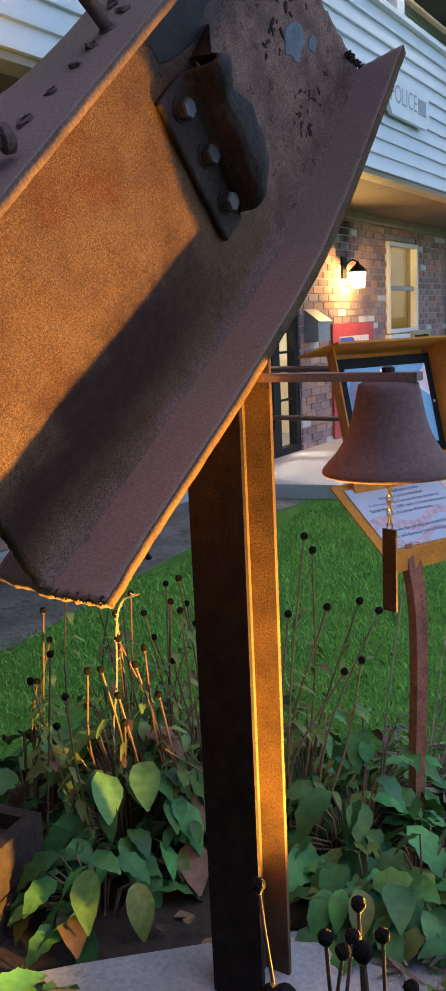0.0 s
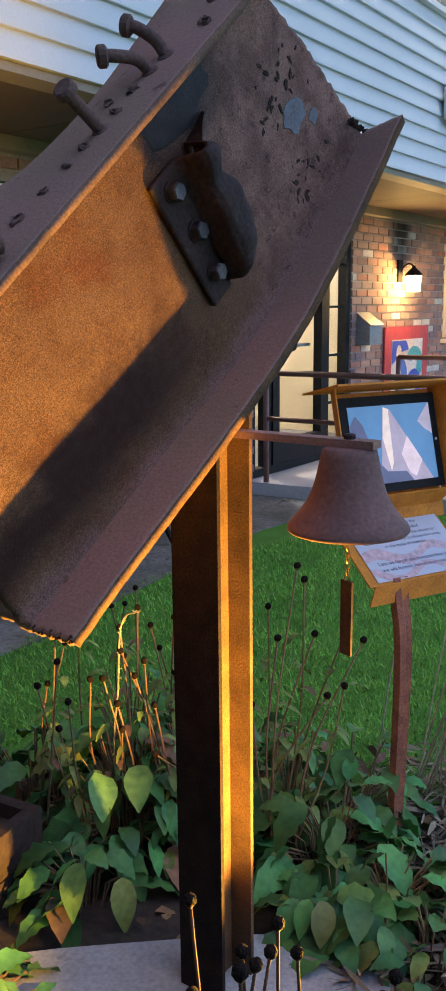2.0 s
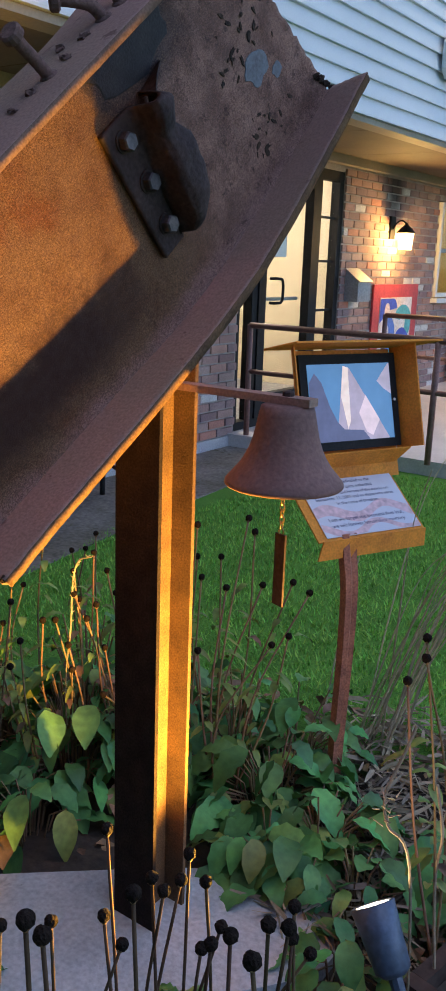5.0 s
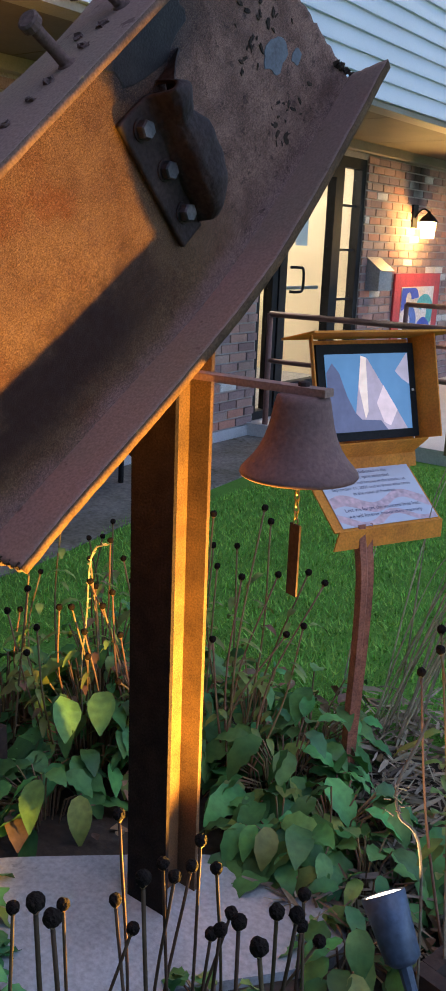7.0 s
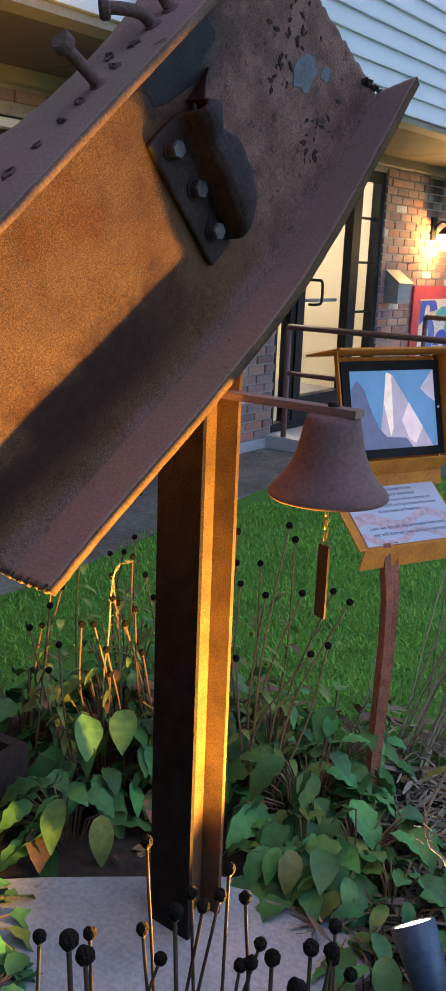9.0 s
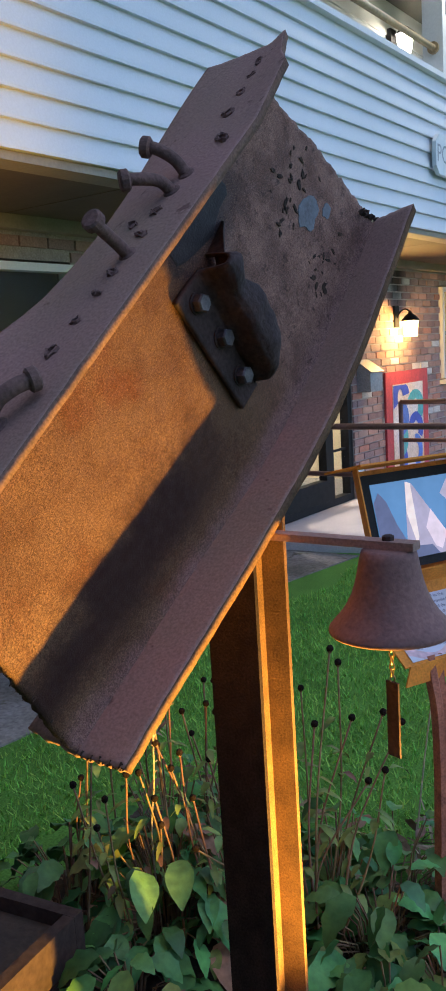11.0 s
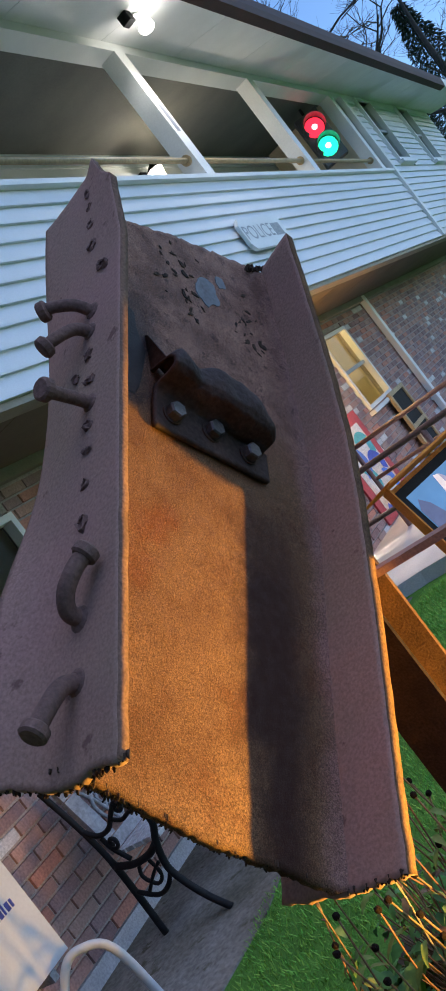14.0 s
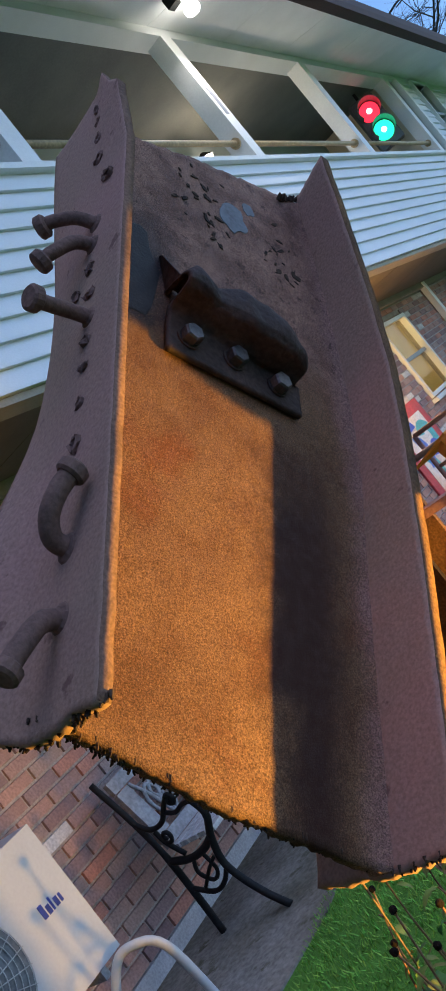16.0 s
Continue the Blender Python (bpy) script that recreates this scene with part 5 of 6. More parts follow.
def iron_end(y):
    e = B()
    tube(e, curve_pts([(-0.13, y, 0), (-0.125, y, 0.2), (-0.13, y, 0.40), (-0.17, y, 0.60), (-0.23, y, 0.80)]), [0.016] * 12 + [0.014] * 13, 8)
    tube(e, curve_pts([(0.28, y, 0), (0.21, y, 0.08), (0.15, y, 0.18), (0.125, y, 0.27), (0.16, y, 0.38), (0.215, y, 0.47), (0.19, y, 0.56)]), 0.016, 8)
    tube(e, curve_pts([(-0.16, y, 0.56), (-0.10, y, 0.515), (-0.02, y, 0.52), (0.05, y, 0.575), (0.10, y, 0.61)]), 0.012, 8)
    tube(e, curve_pts([(0.02, y, 0.555), (0.08, y, 0.53), (0.14, y, 0.545), (0.20, y, 0.54)]), 0.010, 8)
    volute(e, 0.10, y, 0.585, 0.026, 1.6, -1.1, 0.011)
    volute(e, 0.205, y, 0.575, 0.034, 2.6, -1.2, 0.013)
    tube(e, curve_pts([(-0.13, y, 0.36), (-0.02, y, 0.335), (0.08, y, 0.345), (0.16, y, 0.38)]), 0.017, 8)
    tube(e, curve_pts([(-0.12, y, 0.22), (-0.02, y, 0.17), (0.06, y, 0.19), (0.13, y, 0.25)]), 0.011, 8)
    tube(e, curve_pts([(0.0, y, 0.335), (-0.03, y, 0.27), (0.02, y, 0.215), (0.07, y, 0.25), (0.06, y, 0.33)]), 0.009, 6)
    tube(e, curve_pts([(-0.05, y, 0.20), (0.03, y, 0.26), (0.10, y, 0.30)]), 0.008, 6)
    volute(e, -0.05, y, 0.46, 0.034, 3.4, 1.2, 0.010)
    tube(e, curve_pts([(-0.09, y, 0.50), (-0.075, y, 0.44), (-0.02, y, 0.36)]), 0.011, 6)
    part("end_frame", e, BLACK, bench, "black cast-iron scrolled end", True)


iron_end(0.0)
iron_end(1.18)
lean = Matrix.Translation((-0.12, 0, 0.40)) @ Matrix.Rotation(radians(-13), 4, "Y")
for a, b, c, d in ((0.03, 1.15, 0.0, 0.055), (0.03, 1.15, 0.31, 0.37), (0.03, 0.11, 0.06, 0.305), (1.07, 1.15, 0.06, 0.305)):
    part("back_rail", box(B(), (-0.014, a, c), (0.014, b, d), lean), GREY, bench, "weathered grey back rail", bevel=0.003)
for i in range(6):
    y = 0.2 + i * 0.155
    for s in (-1, 1):
        sc = B()
        tube(sc, [lean @ p for p in curve_pts([(0, y, 0.058), (0, y + s * 0.05, 0.12), (0, y + s * 0.06, 0.2), (0, y + s * 0.015, 0.25), (0, y - s * 0.02, 0.2), (0, y + s * 0.02, 0.15)])], 0.009, 6)
        tube(sc, [lean @ p for p in curve_pts([(0, y, 0.06), (0, y + s * 0.03, 0.2), (0, y + s * 0.075, 0.305)])], 0.009, 6)
        part("scroll", sc, GREY, bench, "grey leaf scroll", True)
for i in range(5):
    part("seat_slat", box(B(), (-0.09 + i * 0.056, 0.02, 0.385), (-0.045 + i * 0.056, 1.16, 0.405)), PALE, bench, "pale wooden seat slat", bevel=0.003)

ac = thing("heat_pump", "white outdoor heat pump unit on a bracket by the bricks", "heat pump", Matrix.Translation((-2.9, 1.30, 0.37)))
part("casing", box(B(), (-0.32, 0, 0), (0.0, 0.825, 0.545)), ACW, ac, bevel=0.012)
part("side_panel", box(B(), (-0.31, 0.826, 0.03), (-0.03, 0.832, 0.5)), ACW, ac, bevel=0.002)
gr = B()
for r in np.linspace(0.04, 0.235, 9):
    tube(gr, [(0.008, 0.29 + r * math.cos(a), 0.272 + r * math.sin(a)) for a in np.linspace(0, 2 * math.pi, 33)], 0.0022, 5, False)
for k in range(24):
    a = 2 * math.pi * k / 24
    tube(gr, [(0.006, 0.29 + 0.03 * math.cos(a), 0.272 + 0.03 * math.sin(a)), (0.01, 0.29 + 0.24 * math.cos(a + 0.5), 0.272 + 0.24 * math.sin(a + 0.5))], 0.002, 5)
part("fan_grille", gr, mat("grille_grey", (0.5, 0.5, 0.5), None, 8, 0.5), ac, "curved wire fan grille")
# flat grey disc painted as the shade inside the fan opening
part("fan_shade_disc", lathe(B(), [(0.235, 0.0), (0.23, 0.001)], 32, Matrix.Translation((0.0005, 0.29, 0.272)) @ Matrix.Rotation(radians(90), 4, "Y")), mat("fan_shadow", (0.2, 0.21, 0.22), None, 8, 0.6), ac)
for k, (y, w, h) in enumerate(((0.655, 0.02, 0.052), (0.682, 0.018, 0.034), (0.706, 0.009, 0.05), (0.724, 0.018, 0.034), (0.748, 0.012, 0.032))):
    part("logo_shape", box(B(), (0.0005, y, 0.262), (0.002, y + w, 0.262 + h)), BLUE, ac, "plain blue mark")
for y in (0.12, 0.7):
    part("bracket", box(box(B(), (-0.38, y, -0.04), (0.0, y + 0.03, -0.002)), (-0.39, y, -0.30), (-0.36, y + 0.03, -0.002)), CARD, ac)
part("valve_cover", box(B(), (-0.25, 0.833, 0.05), (-0.12, 0.875, 0.2)), CARD, ac, bevel=0.01)
cp = thing("line_cover", "white pipe cover running up the bricks", "pipe cover", Matrix.Translation((XW + 0.004, 2.06, 0.0)))
part("duct", box(B(), (0, -0.04, 0.95), (0.06, 0.04, 2.1)), ACW, cp, bevel=0.008)
hp = thing("white_pipe_arch", "bent white pipe standing on the pavement", "pipe", Matrix.Translation((-2.78, 2.03, 0.0)))
part("pipe", tube(B(), curve_pts([(-0.10, -0.12, 0.0), (-0.08, -0.10, 0.22), (-0.03, -0.03, 0.36), (0.02, 0.03, 0.38), (0.08, 0.10, 0.30), (0.10, 0.13, 0.0)]), 0.017, 12), ACW, hp, "", True)
part("collar", tube(B(), [(-0.078, -0.098, 0.235), (-0.065, -0.075, 0.275)], 0.024, 12), ACW, hp)

# ---- plants ----
def leaf_verts(base, out, length, width, droop, roll, rng, nseg=8):
    """A pointed oval leaf with a midrib fold that arches out from its base."""
    base, out = Vector(base), Vector(out).normalized()
    side = out.cross(Vector((0, 0, 1)))
    side = side.normalized() if side.length > 0.05 else Vector((1, 0, 0))
    rows, p, d = [], base.copy(), out.copy()
    step = length / nseg
    for i in range(nseg + 1):
        t = i / nseg
        w = width * 0.5 * (math.sin(math.pi * min(1, t ** 0.75)) ** 0.9) if 0 < i < nseg else 0.002
        up = side.cross(d).normalized()
        sd = (side * math.cos(roll) + up * math.sin(roll))
        lift = up * (w * (0.20 + (0.13 if i % 2 else -0.13)))
        rows.append((p - sd * w + lift, p.copy(), p + sd * w + lift))
        d = (d + Vector((0, 0, -droop / nseg))).normalized()
        p = p + d * step
    return rows


class Leaves:
    def __init__(self):
        self.v, self.f = [], []

    def add(self, rows):
        b = len(self.v)
        for r in rows:
            self.v += [tuple(q) for q in r]
        for i in range(len(rows) - 1):
            a = b + 3 * i
            self.f += [(a, a + 1, a + 4, a + 3), (a + 1, a + 2, a + 5, a + 4)]


def leaf_mesh(name, rows, material, parent):
    L = Leaves()
    L.add(rows)
    ob = raw(name, L.v, L.f, material, parent)
    for p in ob.data.polygons:
        p.use_smooth = True
    return ob


def leafy_plant(x, y, r, h, count, size, label, rng):
    """A clump of broad leaves; every leaf is a piece of its own."""
    pl = thing("leafy_plant", label, "plant", Matrix.Translation((x, y, 0.0)), "broad-leaved plants")
    st = B()
    for i in range(count):
        a = rng.uniform(0, 2 * math.pi)
        q = math.sqrt(rng.random())
        rr = r * q
        z = 0.03 + h * (1 - 0.75 * q * q) * rng.uniform(0.35, 1.0)
        at = Vector((rr * math.cos(a), rr * math.sin(a), z))
        out = Vector((math.cos(a + rng.gauss(0, 0.5)), math.sin(a + rng.gauss(0, 0.5)), rng.uniform(-0.25, 0.5)))
        ln = size * rng.uniform(0.6, 1.2)
        material = LEAF if rng.random() < 0.88 else (LEAF_PALE if rng.random() < 0.8 else LEAF_DRY)
        leaf_mesh("leaf", leaf_verts(at, out, ln, ln * rng.uniform(0.44, 0.60), rng.uniform(0.9, 2.1), rng.gauss(0, 0.35), rng), material, pl)
        tube(st, [Vector((rr * 0.4 * math.cos(a), rr * 0.4 * math.sin(a), 0.0)), at * 0.6 + Vector((0, 0, 0.02)), at], 0.0022, 4, False)
    part("stem", st, STEM, pl)
    return pl


rng = random.Random(21)
for x, y, r, h, c, sz in ((-1.12, 1.62, 0.22, 0.30, 85, 0.125), (-0.92, 1.82, 0.20, 0.28, 60, 0.12), (-1.38, 1.55, 0.2, 0.28, 60, 0.12), (-1.02, 1.36, 0.13, 0.17, 45, 0.115), (-1.2, 1.95, 0.2, 0.25, 40, 0.12),
                          (-0.60, 1.78, 0.17, 0.26, 65, 0.125), (-0.42, 1.70, 0.16, 0.20, 55, 0.12), (-0.66, 1.98, 0.17, 0.30, 45, 0.11), (-0.50, 1.60, 0.12, 0.14, 35, 0.11), (-0.28, 1.60, 0.14, 0.13, 35, 0.105),
                          (-0.08, 1.80, 0.16, 0.16, 40, 0.11), (-0.22, 1.42, 0.1, 0.10, 24, 0.09), (-0.75, 0.86, 0.14, 0.10, 40, 0.10), (-0.95, 0.95, 0.16, 0.10, 40, 0.11), (-0.33, 1.12, 0.1, 0.12, 22, 0.085), (0.1, 1.62, 0.15, 0.2, 35, 0.11)):
    leafy_plant(x, y, r, h, c, sz, "low green clump of broad pointed leaves in the bed", rng)
tangle = random.Random(77)
for x, y, r, h, c, sz in ((-1.22, 1.78, 0.22, 0.40, 70, 0.062), (-0.95, 1.72, 0.18, 0.40, 55, 0.058), (-0.74, 1.84, 0.10, 0.42, 30, 0.07)):
    leafy_plant(x, y, r, h, c, sz, "taller tangle of small green leaves among dry stalks", tangle)


def seed_stem(foot, head, rad, label, rng, bare=False):
    p = thing("coneflower", label, "plant", Matrix.Translation(foot), "dried coneflowers")
    h = Vector(head) - Vector(foot)
    mid = h * 0.5 + Vector((rng.gauss(0, 0.022), rng.gauss(0, 0.022), 0.02))
    part("stalk", tube(B(), curve_pts([(0, 0, 0), mid, h], 5), [0.0030] * 5 + [0.0024] * 6, 6), STEM_DARK if bare else STEM, p, smooth=True)
    t = (h - mid).normalized()
    m = Matrix.Translation(h) @ t.to_track_quat("Z", "Y").to_matrix().to_4x4()
    hb = B()
    bmesh.ops.create_icosphere(hb, subdivisions=3, radius=rad)
    for v in hb.verts:
        k = 1 + 0.16 * noise.noise(v.co * 420) + 0.1 * noise.noise(v.co * 160)
        v.co = m @ Vector((v.co.x * k * 0.95, v.co.y * k * 0.95, v.co.z * k + rad * 0.6))
    part("seed_head", hb, SEED, p, "black dried seed head")
    co = B()
    lathe(co, [(0.002, -0.006), (rad * 0.75, 0.0), (rad * 0.5, 0.003)], 9, m)
    part("calyx", co, STEM, p)
    if not bare:
        for k in range(rng.choice((4, 5, 6, 7))):
            q = h * rng.uniform(0.25, 0.85)
            a = rng.uniform(0, 6.3)
            leaf_mesh("leaf", leaf_verts(q, (math.cos(a), math.sin(a), 0.3), rng.uniform(0.03, 0.075), rng.uniform(0.012, 0.026), 1.4, 0, rng, 4), LEAF_PALE if rng.random() < 0.85 else LEAF_DRY, p)
    return p


NEAR = ((-0.38, 0.73, 0.52), (-0.13, 0.55, 0.78), (-0.13, 0.57, 0.75), (-0.36, 0.8, 0.49), (-0.31, 0.85, 0.49), (-0.28, 0.85, 0.46), (-0.26, 0.89, 0.55), (-0.14, 0.71, 0.7), (-0.24, 0.89, 0.54), (-0.25, 0.94, 0.52), (-0.25, 0.96, 0.55), (-0.22, 0.96, 0.52), (-0.19, 0.91, 0.46), (-0.14, 0.86, 0.53), (-0.06, 0.78, 0.64), (-0.18, 0.94, 0.48), (-0.03, 0.81, 0.65), (0.03, 0.68, 0.73), (-0.01, 0.82, 0.65), (-0.09, 0.98, 0.53), (-0.08, 0.96, 0.5), (-0.35, 0.9, 0.58), (-0.07, 0.99, 0.46))
for x, y, z in NEAR:
    seed_stem((x + rng.gauss(0.0, 0.05) + 0.02, y - 0.02 + rng.gauss(0.0, 0.05), 0.01), (x, y, z - 0.006), 0.0095, "dried coneflower with black seed head near the footing", rng, True)
FAR_L = ((-1.07, 1.36, 0.59), (-1.01, 1.4, 0.55), (-1.03, 1.35, 0.51), (-0.99, 1.42, 0.55), (-0.99, 1.48, 0.65), (-0.98, 1.47, 0.6), (-0.93, 1.49, 0.58), (-0.94, 1.47, 0.55), (-0.95, 1.42, 0.5), (-0.93, 1.41, 0.45), (-0.86, 1.44, 0.4), (-1.03, 1.32, 0.46), (-1.08, 1.31, 0.55))
FAR_R = ((-0.73, 1.82, 0.75), (-0.71, 1.82, 0.72), (-0.67, 1.8, 0.6), (-0.74, 1.75, 0.59), (-0.61, 1.84, 0.61), (-0.57, 1.85, 0.59), (-0.59, 1.8, 0.49), (-0.83, 1.75, 0.73), (-0.76, 1.67, 0.45), (-0.62, 1.77, 0.47))
for x, y, z in FAR_L:
    x, y, z = 0.25 + (x - 0.25) * 1.09, 0.08 + (y - 0.08) * 1.09, 1.34 + (z - 1.34) * 1.09
    seed_stem((x + (x + 1.09) * -0.6 + rng.gauss(0, 0.07), y + 0.06 + rng.gauss(0, 0.05), 0.02), (x, y, z), 0.0088, "dried coneflower with black seed head among green leaves", rng)
for i in range(22):
    x, y = rng.uniform(-1.5, -0.85), rng.uniform(1.55, 2.0)
    z = rng.uniform(0.38, 0.62)
    seed_stem((x + rng.gauss(0, 0.04), y + rng.gauss(0, 0.04), 0.02), (x, y, z), 0.0085, "dried coneflower with black seed head among green leaves", rng)
for x, y, z in FAR_R:
    seed_stem((-0.76 + (x + 0.7) * 0.3 + rng.gauss(0, 0.02), 1.74 + rng.gauss(0, 0.02), 0.02), (x, y, z), 0.0088, "dried coneflower with black seed head behind the post", rng)
for x, y, z in ((-0.16, 1.56, 0.69), (-0.15, 1.54, 0.66), (-0.17, 1.51, 0.62)):
    seed_stem((-0.06, 1.5, 0.05), (x, y, z), 0.009, "dried coneflower with black seed head by the spotlight", rng)
tw = thing("dry_twig", "dry twig lit bright by the spotlight", "twig", Matrix.Translation((-0.05, 1.36, 0.0)))
part("branch", tube(B(), curve_pts([(0, 0, 0), (-0.02, -0.02, 0.38), (-0.062, -0.027, 0.447), (-0.08, -0.004, 0.489), (-0.07, 0.04, 0.55), (-0.064, 0.066, 0.59)]), 0.0028, 6), STRAW, tw)
for k in range(12):
    a = rng.uniform(0, 6.3)
    q = Vector((-0.07 + rng.gauss(0, 0.008), -0.02 + rng.gauss(0, 0.01), 0.43 + 0.07 * rng.random()))
    part("twiglet", tube(B(), [q, q + Vector((0.018 * math.cos(a), 0.018 * math.sin(a), 0.008))], [0.0016, 0.0008], 5), STRAW, tw)
tw2 = thing("dry_twig", "dry curled twig lit bright by the spotlight", "twig", Matrix.Translation((-0.02, 1.42, 0.0)))
part("branch", tube(B(), curve_pts([(0, 0, 0), (-0.03, 0.0, 0.3), (-0.02, -0.02, 0.42), (-0.045, 0.0, 0.5)]), 0.003, 6), STRAW, tw2)

# tall pale grass arching behind the stand
tg = thing("tall_dry_grass", "arching pale dry grass behind the information stand", "grass", Matrix.Translation((-0.55, 2.25, 0.0)))
for i in range(24):
    reach, l = rng.uniform(0.08, 0.42), rng.uniform(0.55, 0.95)
    bx, by, dy = rng.gauss(0.0, 0.05), rng.gauss(0, 0.05), rng.gauss(0.0, 0.08)
    part("stalk", tube(B(), curve_pts([(bx, by, 0), (bx + reach * 0.35, by + dy * 0.3, l * 0.45), (bx + reach * 0.75, by + dy * 0.7, l * 0.82), (bx + reach * 1.25, by + dy, l)], 5), [0.0026] * 8 + [0.0014] * 8, 5), PALE_STRAW, tg)
tw3 = thing("dry_twig", "pale budded dry twig above the broad leaves", "twig", Matrix.Translation((-1.12, 1.6, 0.02)))
tpts = curve_pts([(0, 0, 0), (-0.01, 0, 0.25), (0.02, -0.01, 0.42), (0.03, -0.01, 0.55), (0.05, -0.01, 0.61), (0.10, -0.02, 0.635)], 6)
part("branch", tube(B(), tpts, 0.0022, 5), PALE_STRAW, tw3)
for k in range(10, len(tpts), 1):
    a = rng.uniform(0, 6.3)
    part("bud", tube(B(), [tpts[k], tpts[k] + Vector((0.009 * math.cos(a), 0.009 * math.sin(a), 0.005))], [0.0022, 0.0008], 5), PALE_STRAW, tw3)

# litter, mulch and turf
L = Leaves()
for i in range(2600):
    x, y = rng.gauss(-0.18, 0.32), rng.uniform(1.45, 2.45)
    if x < -0.62 - 0.3 * (y - 1.9) or x > 0.7:
        continue
    a = rng.uniform(0, 6.3)
    L.add(leaf_verts((x, y, rng.uniform(0.02, 0.075)), (math.cos(a), math.sin(a), rng.uniform(-0.2, 0.35)), rng.uniform(0.03, 0.11), rng.uniform(0.004, 0.016), rng.uniform(-0.3, 0.9), rng.gauss(0, 0.7), rng, 3))
raw("mulch", L.v, L.f, STRAW, None, "pale dry leaf litter and straw on the bed", "stuff", "mulch")
L = Leaves()
for i in range(700):
    x, y = rng.uniform(-1.6, 0.5), rng.uniform(0.5, 2.35)
    a = rng.uniform(0, 6.3)
    if abs(x + 0.70) < 0.46 and abs(y - 1.11 - 0.65 * (x + 0.70)) < 0.30:
        continue
    L.add(leaf_verts((x, y, rng.uniform(0.03, 0.06)), (math.cos(a), math.sin(a), rng.uniform(-0.1, 0.3)), rng.uniform(0.03, 0.07), rng.uniform(0.015, 0.03), rng.uniform(0.0, 0.9), rng.gauss(0, 0.6), rng, 3))
raw("fallen_leaves", L.v, L.f, LEAF_DRY, None, "brown fallen leaves scattered on the soil", "stuff", "fallen leaves")


def in_lawn(x, y):
    edge = -2.42 - 0.08 * math.sin(y * 2.3) + 0.04 * math.sin(y * 7)
    if x < edge or y > 5.5 + 0.02 * math.sin(x * 9):
        return False
    if -1.75 < x < 1.2 and 0.15 < y < 2.15 + 0.45 * (x + 1.75) / 2.9 + 0.03 * math.sin(x * 17):
        return False
    return True


V, F = [], []
for i in range(95000):
    x, y = rng.uniform(-2.6, 0.6), 0.6 + 4.95 * rng.random()
    if not in_lawn(x, y):
        continue
    h, a, l = rng.uniform(0.010, 0.030), rng.uniform(0, 6.3), rng.uniform(0.0, 0.04)
    w = rng.uniform(0.0016, 0.0032)
    cx, cy = math.cos(a) * w, math.sin(a) * w
    b = len(V)
    V += [(x - cx, y - cy, 0), (x + cx, y + cy, 0), (x - cy * l * 300, y + cx * l * 300, h)]
    F.append((b, b + 1, b + 2))
raw("grass", V, F, BLADE, None, "short green lawn grass", "stuff", "grass")

# ---- trees behind the house ----
def bare_tree(x, y, h, seed):
    r = random.Random(seed)
    t = thing("bare_tree", "leafless dark tree behind the roof", "tree", Matrix.Translation((x, y, 0)), "trees")
    trunk, limbs = B(), B()
    tube(trunk, curve_pts([(0, 0, 0), (0.1, 0.1, h * 0.35), (-0.1, 0.2, h * 0.7), (0.1, 0.1, h)]), [0.2 * (1 - k / 20) for k in range(19)], 8)

    def grow(p, d, l, w, depth):
        q = p + d * l
        mid = p + d * l * 0.5 + Vector((r.gauss(0, 1), r.gauss(0, 1), r.gauss(0, 0.6))) * l * 0.07
        tube(limbs, [p, mid, q], [w, w * 0.8, w * 0.6], 5 if depth > 1 else 3, False)
        if depth:
            for k in range(3 if depth > 1 else 4):
                nd = (d + Vector((r.gauss(0, 0.55), r.gauss(0, 0.55), r.gauss(0.1, 0.4)))).normalized()
                grow(p + (q - p) * r.uniform(0.45, 1), nd, l * r.uniform(0.5, 0.75), w * 0.5, depth - 1)
    for k in range(9):
        a = r.uniform(0, 6.3)
        grow(Vector((0, 0.1, h * r.uniform(0.35, 0.95))), Vector((math.cos(a), math.sin(a), r.uniform(0.2, 0.9))).normalized(), h * r.uniform(0.18, 0.3), 0.07, 4)
    part("trunk", trunk, BARK, t, smooth=True)
    part("crown", limbs, BARK, t)


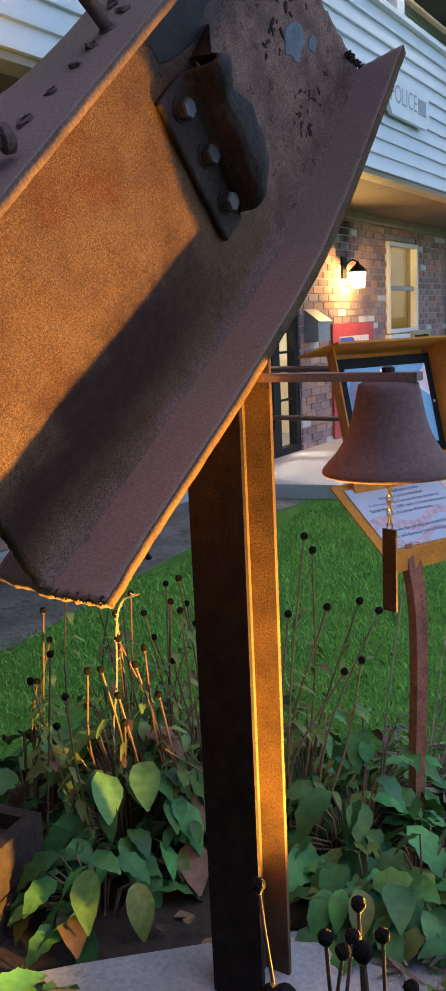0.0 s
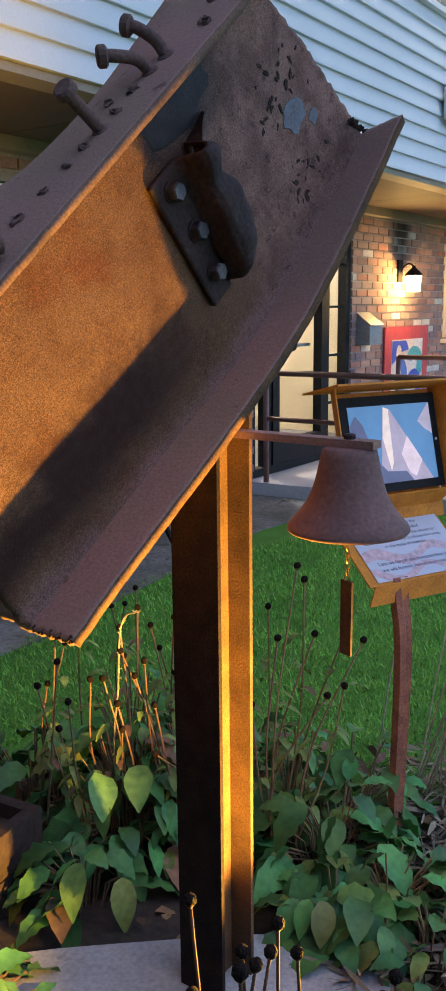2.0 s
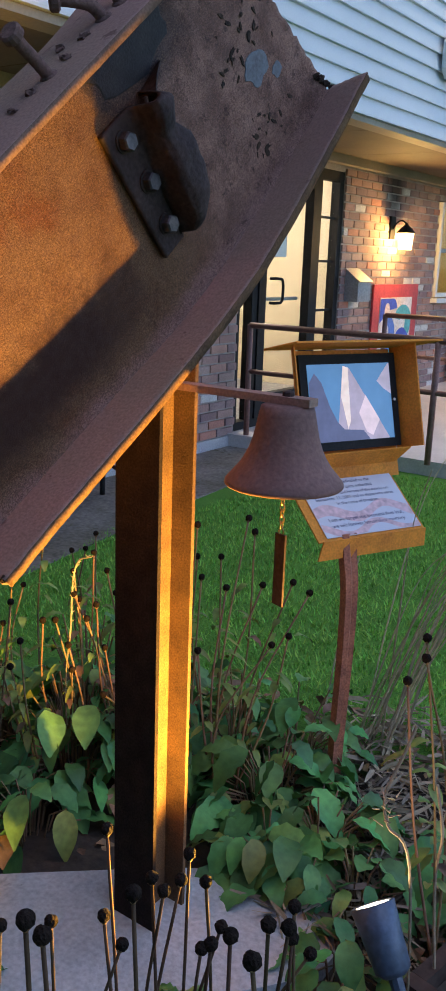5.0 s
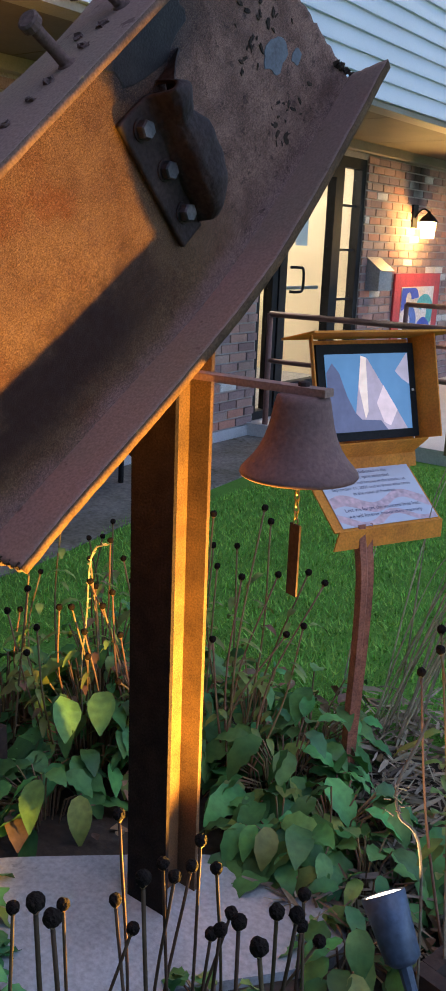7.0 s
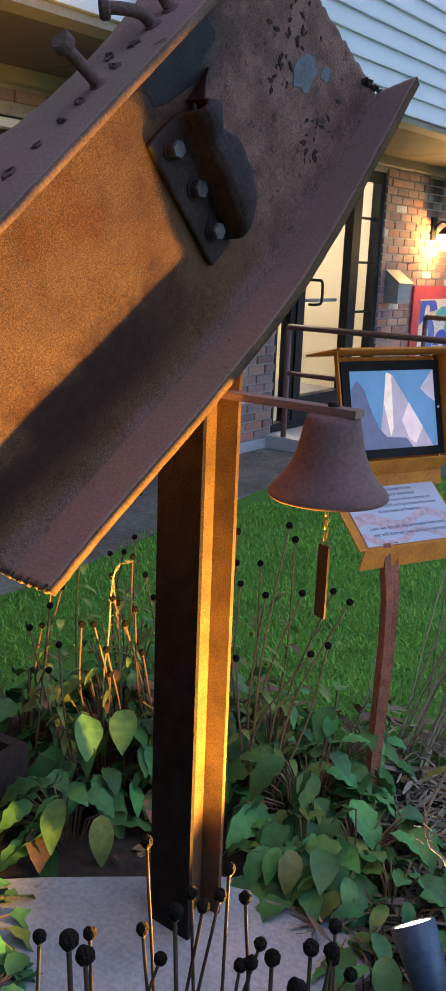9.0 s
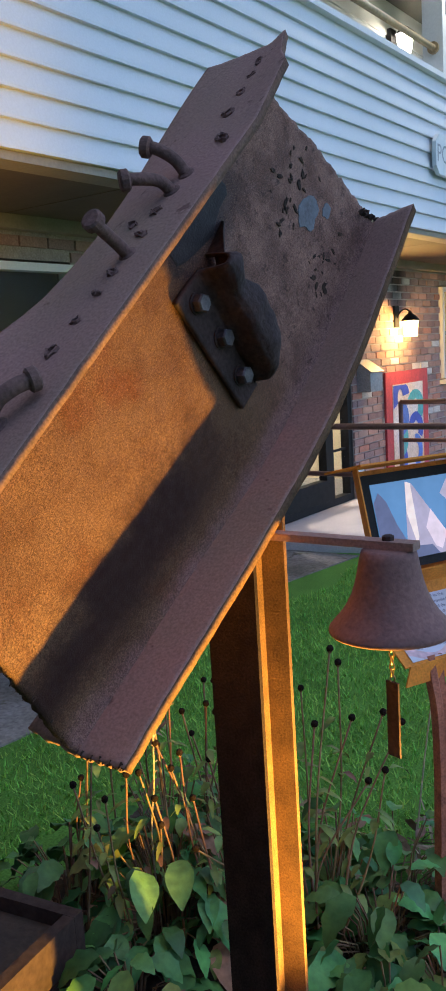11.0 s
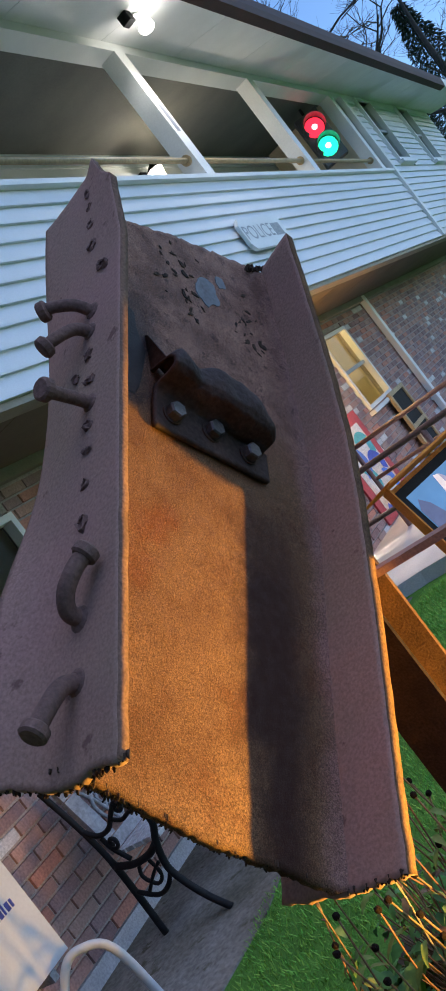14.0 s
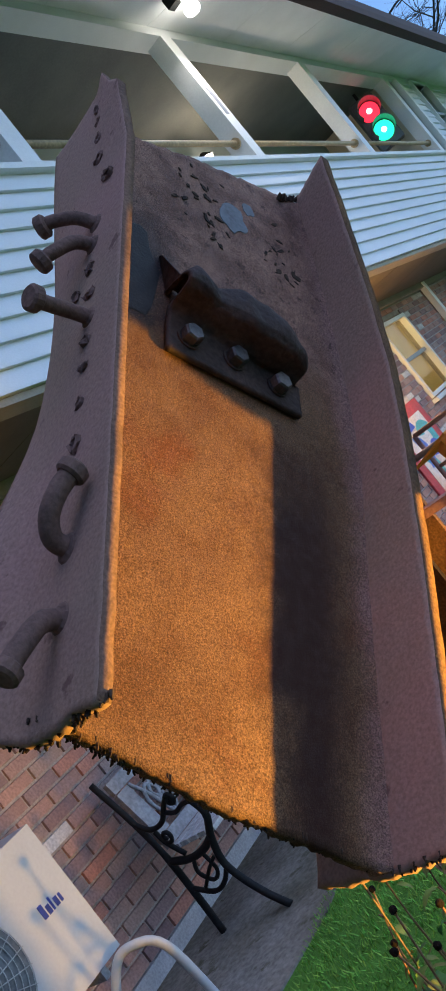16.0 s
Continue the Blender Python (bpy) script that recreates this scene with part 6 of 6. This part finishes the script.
def pine_tree(x, y, h, seed, count=2600, size=1.0):
    r = random.Random(seed)
    t = thing("pine_tree", "dark evergreen tree behind the house", "tree", Matrix.Translation((x, y, 0)), "trees")
    part("trunk", tube(B(), [(0, 0, 0), (0, 0, h)], [0.22, 0.03], 8), BARK, t)
    Lc = Leaves()
    for i in range(count):
        z = h * r.uniform(0.15, 1.0)
        rad = (1 - z / h) * h * 0.26 + 0.15
        a = r.uniform(0, 6.3)
        q = rad * math.sqrt(r.random())
        Lc.add(leaf_verts((q * math.cos(a), q * math.sin(a), z), (math.cos(a), math.sin(a), r.uniform(-0.3, 0.4)), size * r.uniform(0.2, 0.45), r.uniform(0.03, 0.06), 0.6, r.gauss(0, 0.8), r, 3))
    raw("crown", Lc.v, Lc.f, PINE, t)


bare_tree(-9.5, 24, 11, 1)
bare_tree(-12, 30, 12, 2)
bare_tree(-7, 30, 11, 3)
bare_tree(-4.2, 23, 9, 8)
bare_tree(-6.4, 21, 10, 9)
bare_tree(-2.2, 27, 10, 10)
bare_tree(-15, 25, 12, 12)
pine_tree(-8.5, 30, 11, 4)
pine_tree(-5.5, 33, 10, 5)
pine_tree(-12.5, 27, 9, 6)
pine_tree(-4.0, 36, 9, 7)
pine_tree(-2.6, 30, 9.6, 14, 12000, 0.4)
pine_tree(-4.8, 33, 9.6, 15, 8000, 0.4)
pine_tree(-0.8, 34, 9.0, 16, 8000, 0.4)

# ---- bricks ----
def brick_box(y0, y1, z, x, jit):
    g = 0.006
    a, b, c, d = y0, y1, z, z + 0.0577
    o, i = x + jit, x - 0.02
    return [(i, a, c), (i, b, c), (i, b, d), (i, a, d), (o, a + g * 0.4, c + g * 0.4), (o, b - g * 0.4, c + g * 0.4), (o, b - g * 0.4, d - g * 0.4), (o, a + g * 0.4, d - g * 0.4)]


BF = [(4, 5, 6, 7), (0, 1, 5, 4), (1, 2, 6, 5), (2, 3, 7, 6), (3, 0, 4, 7)]
all_bricks = bricks(wall_spans, 0.09, 30, XW)
near = [b for b in all_bricks if 1.75 < b[0] < 3.6 and b[2] < 1.25][:300]
chosen = set(near)
shared = {}
for y0, y1, z in near:
    key = (round(y1 - y0, 3), rng.randrange(3))
    if key not in shared:
        me = bpy.data.meshes.new("brick")
        me.from_pydata(brick_box(0, y1 - y0, 0, 0, key[1] * 0.0016), [], BF)
        me.materials.append(BRICK)
        shared[key] = me
    ob = new("brick", shared[key])
    ob.parent = wall_west
    ob.matrix_world = Matrix.Translation((XW, y0, z))
V, F = [], []
for b in all_bricks:
    if b in chosen:
        continue
    k = len(V)
    V += brick_box(b[0], b[1], b[2], XW, rng.uniform(-0.001, 0.004))
    F += [tuple(k + i for i in f) for f in BF]
raw("bricks", V, F, BRICK, wall_west, "", "stuff")
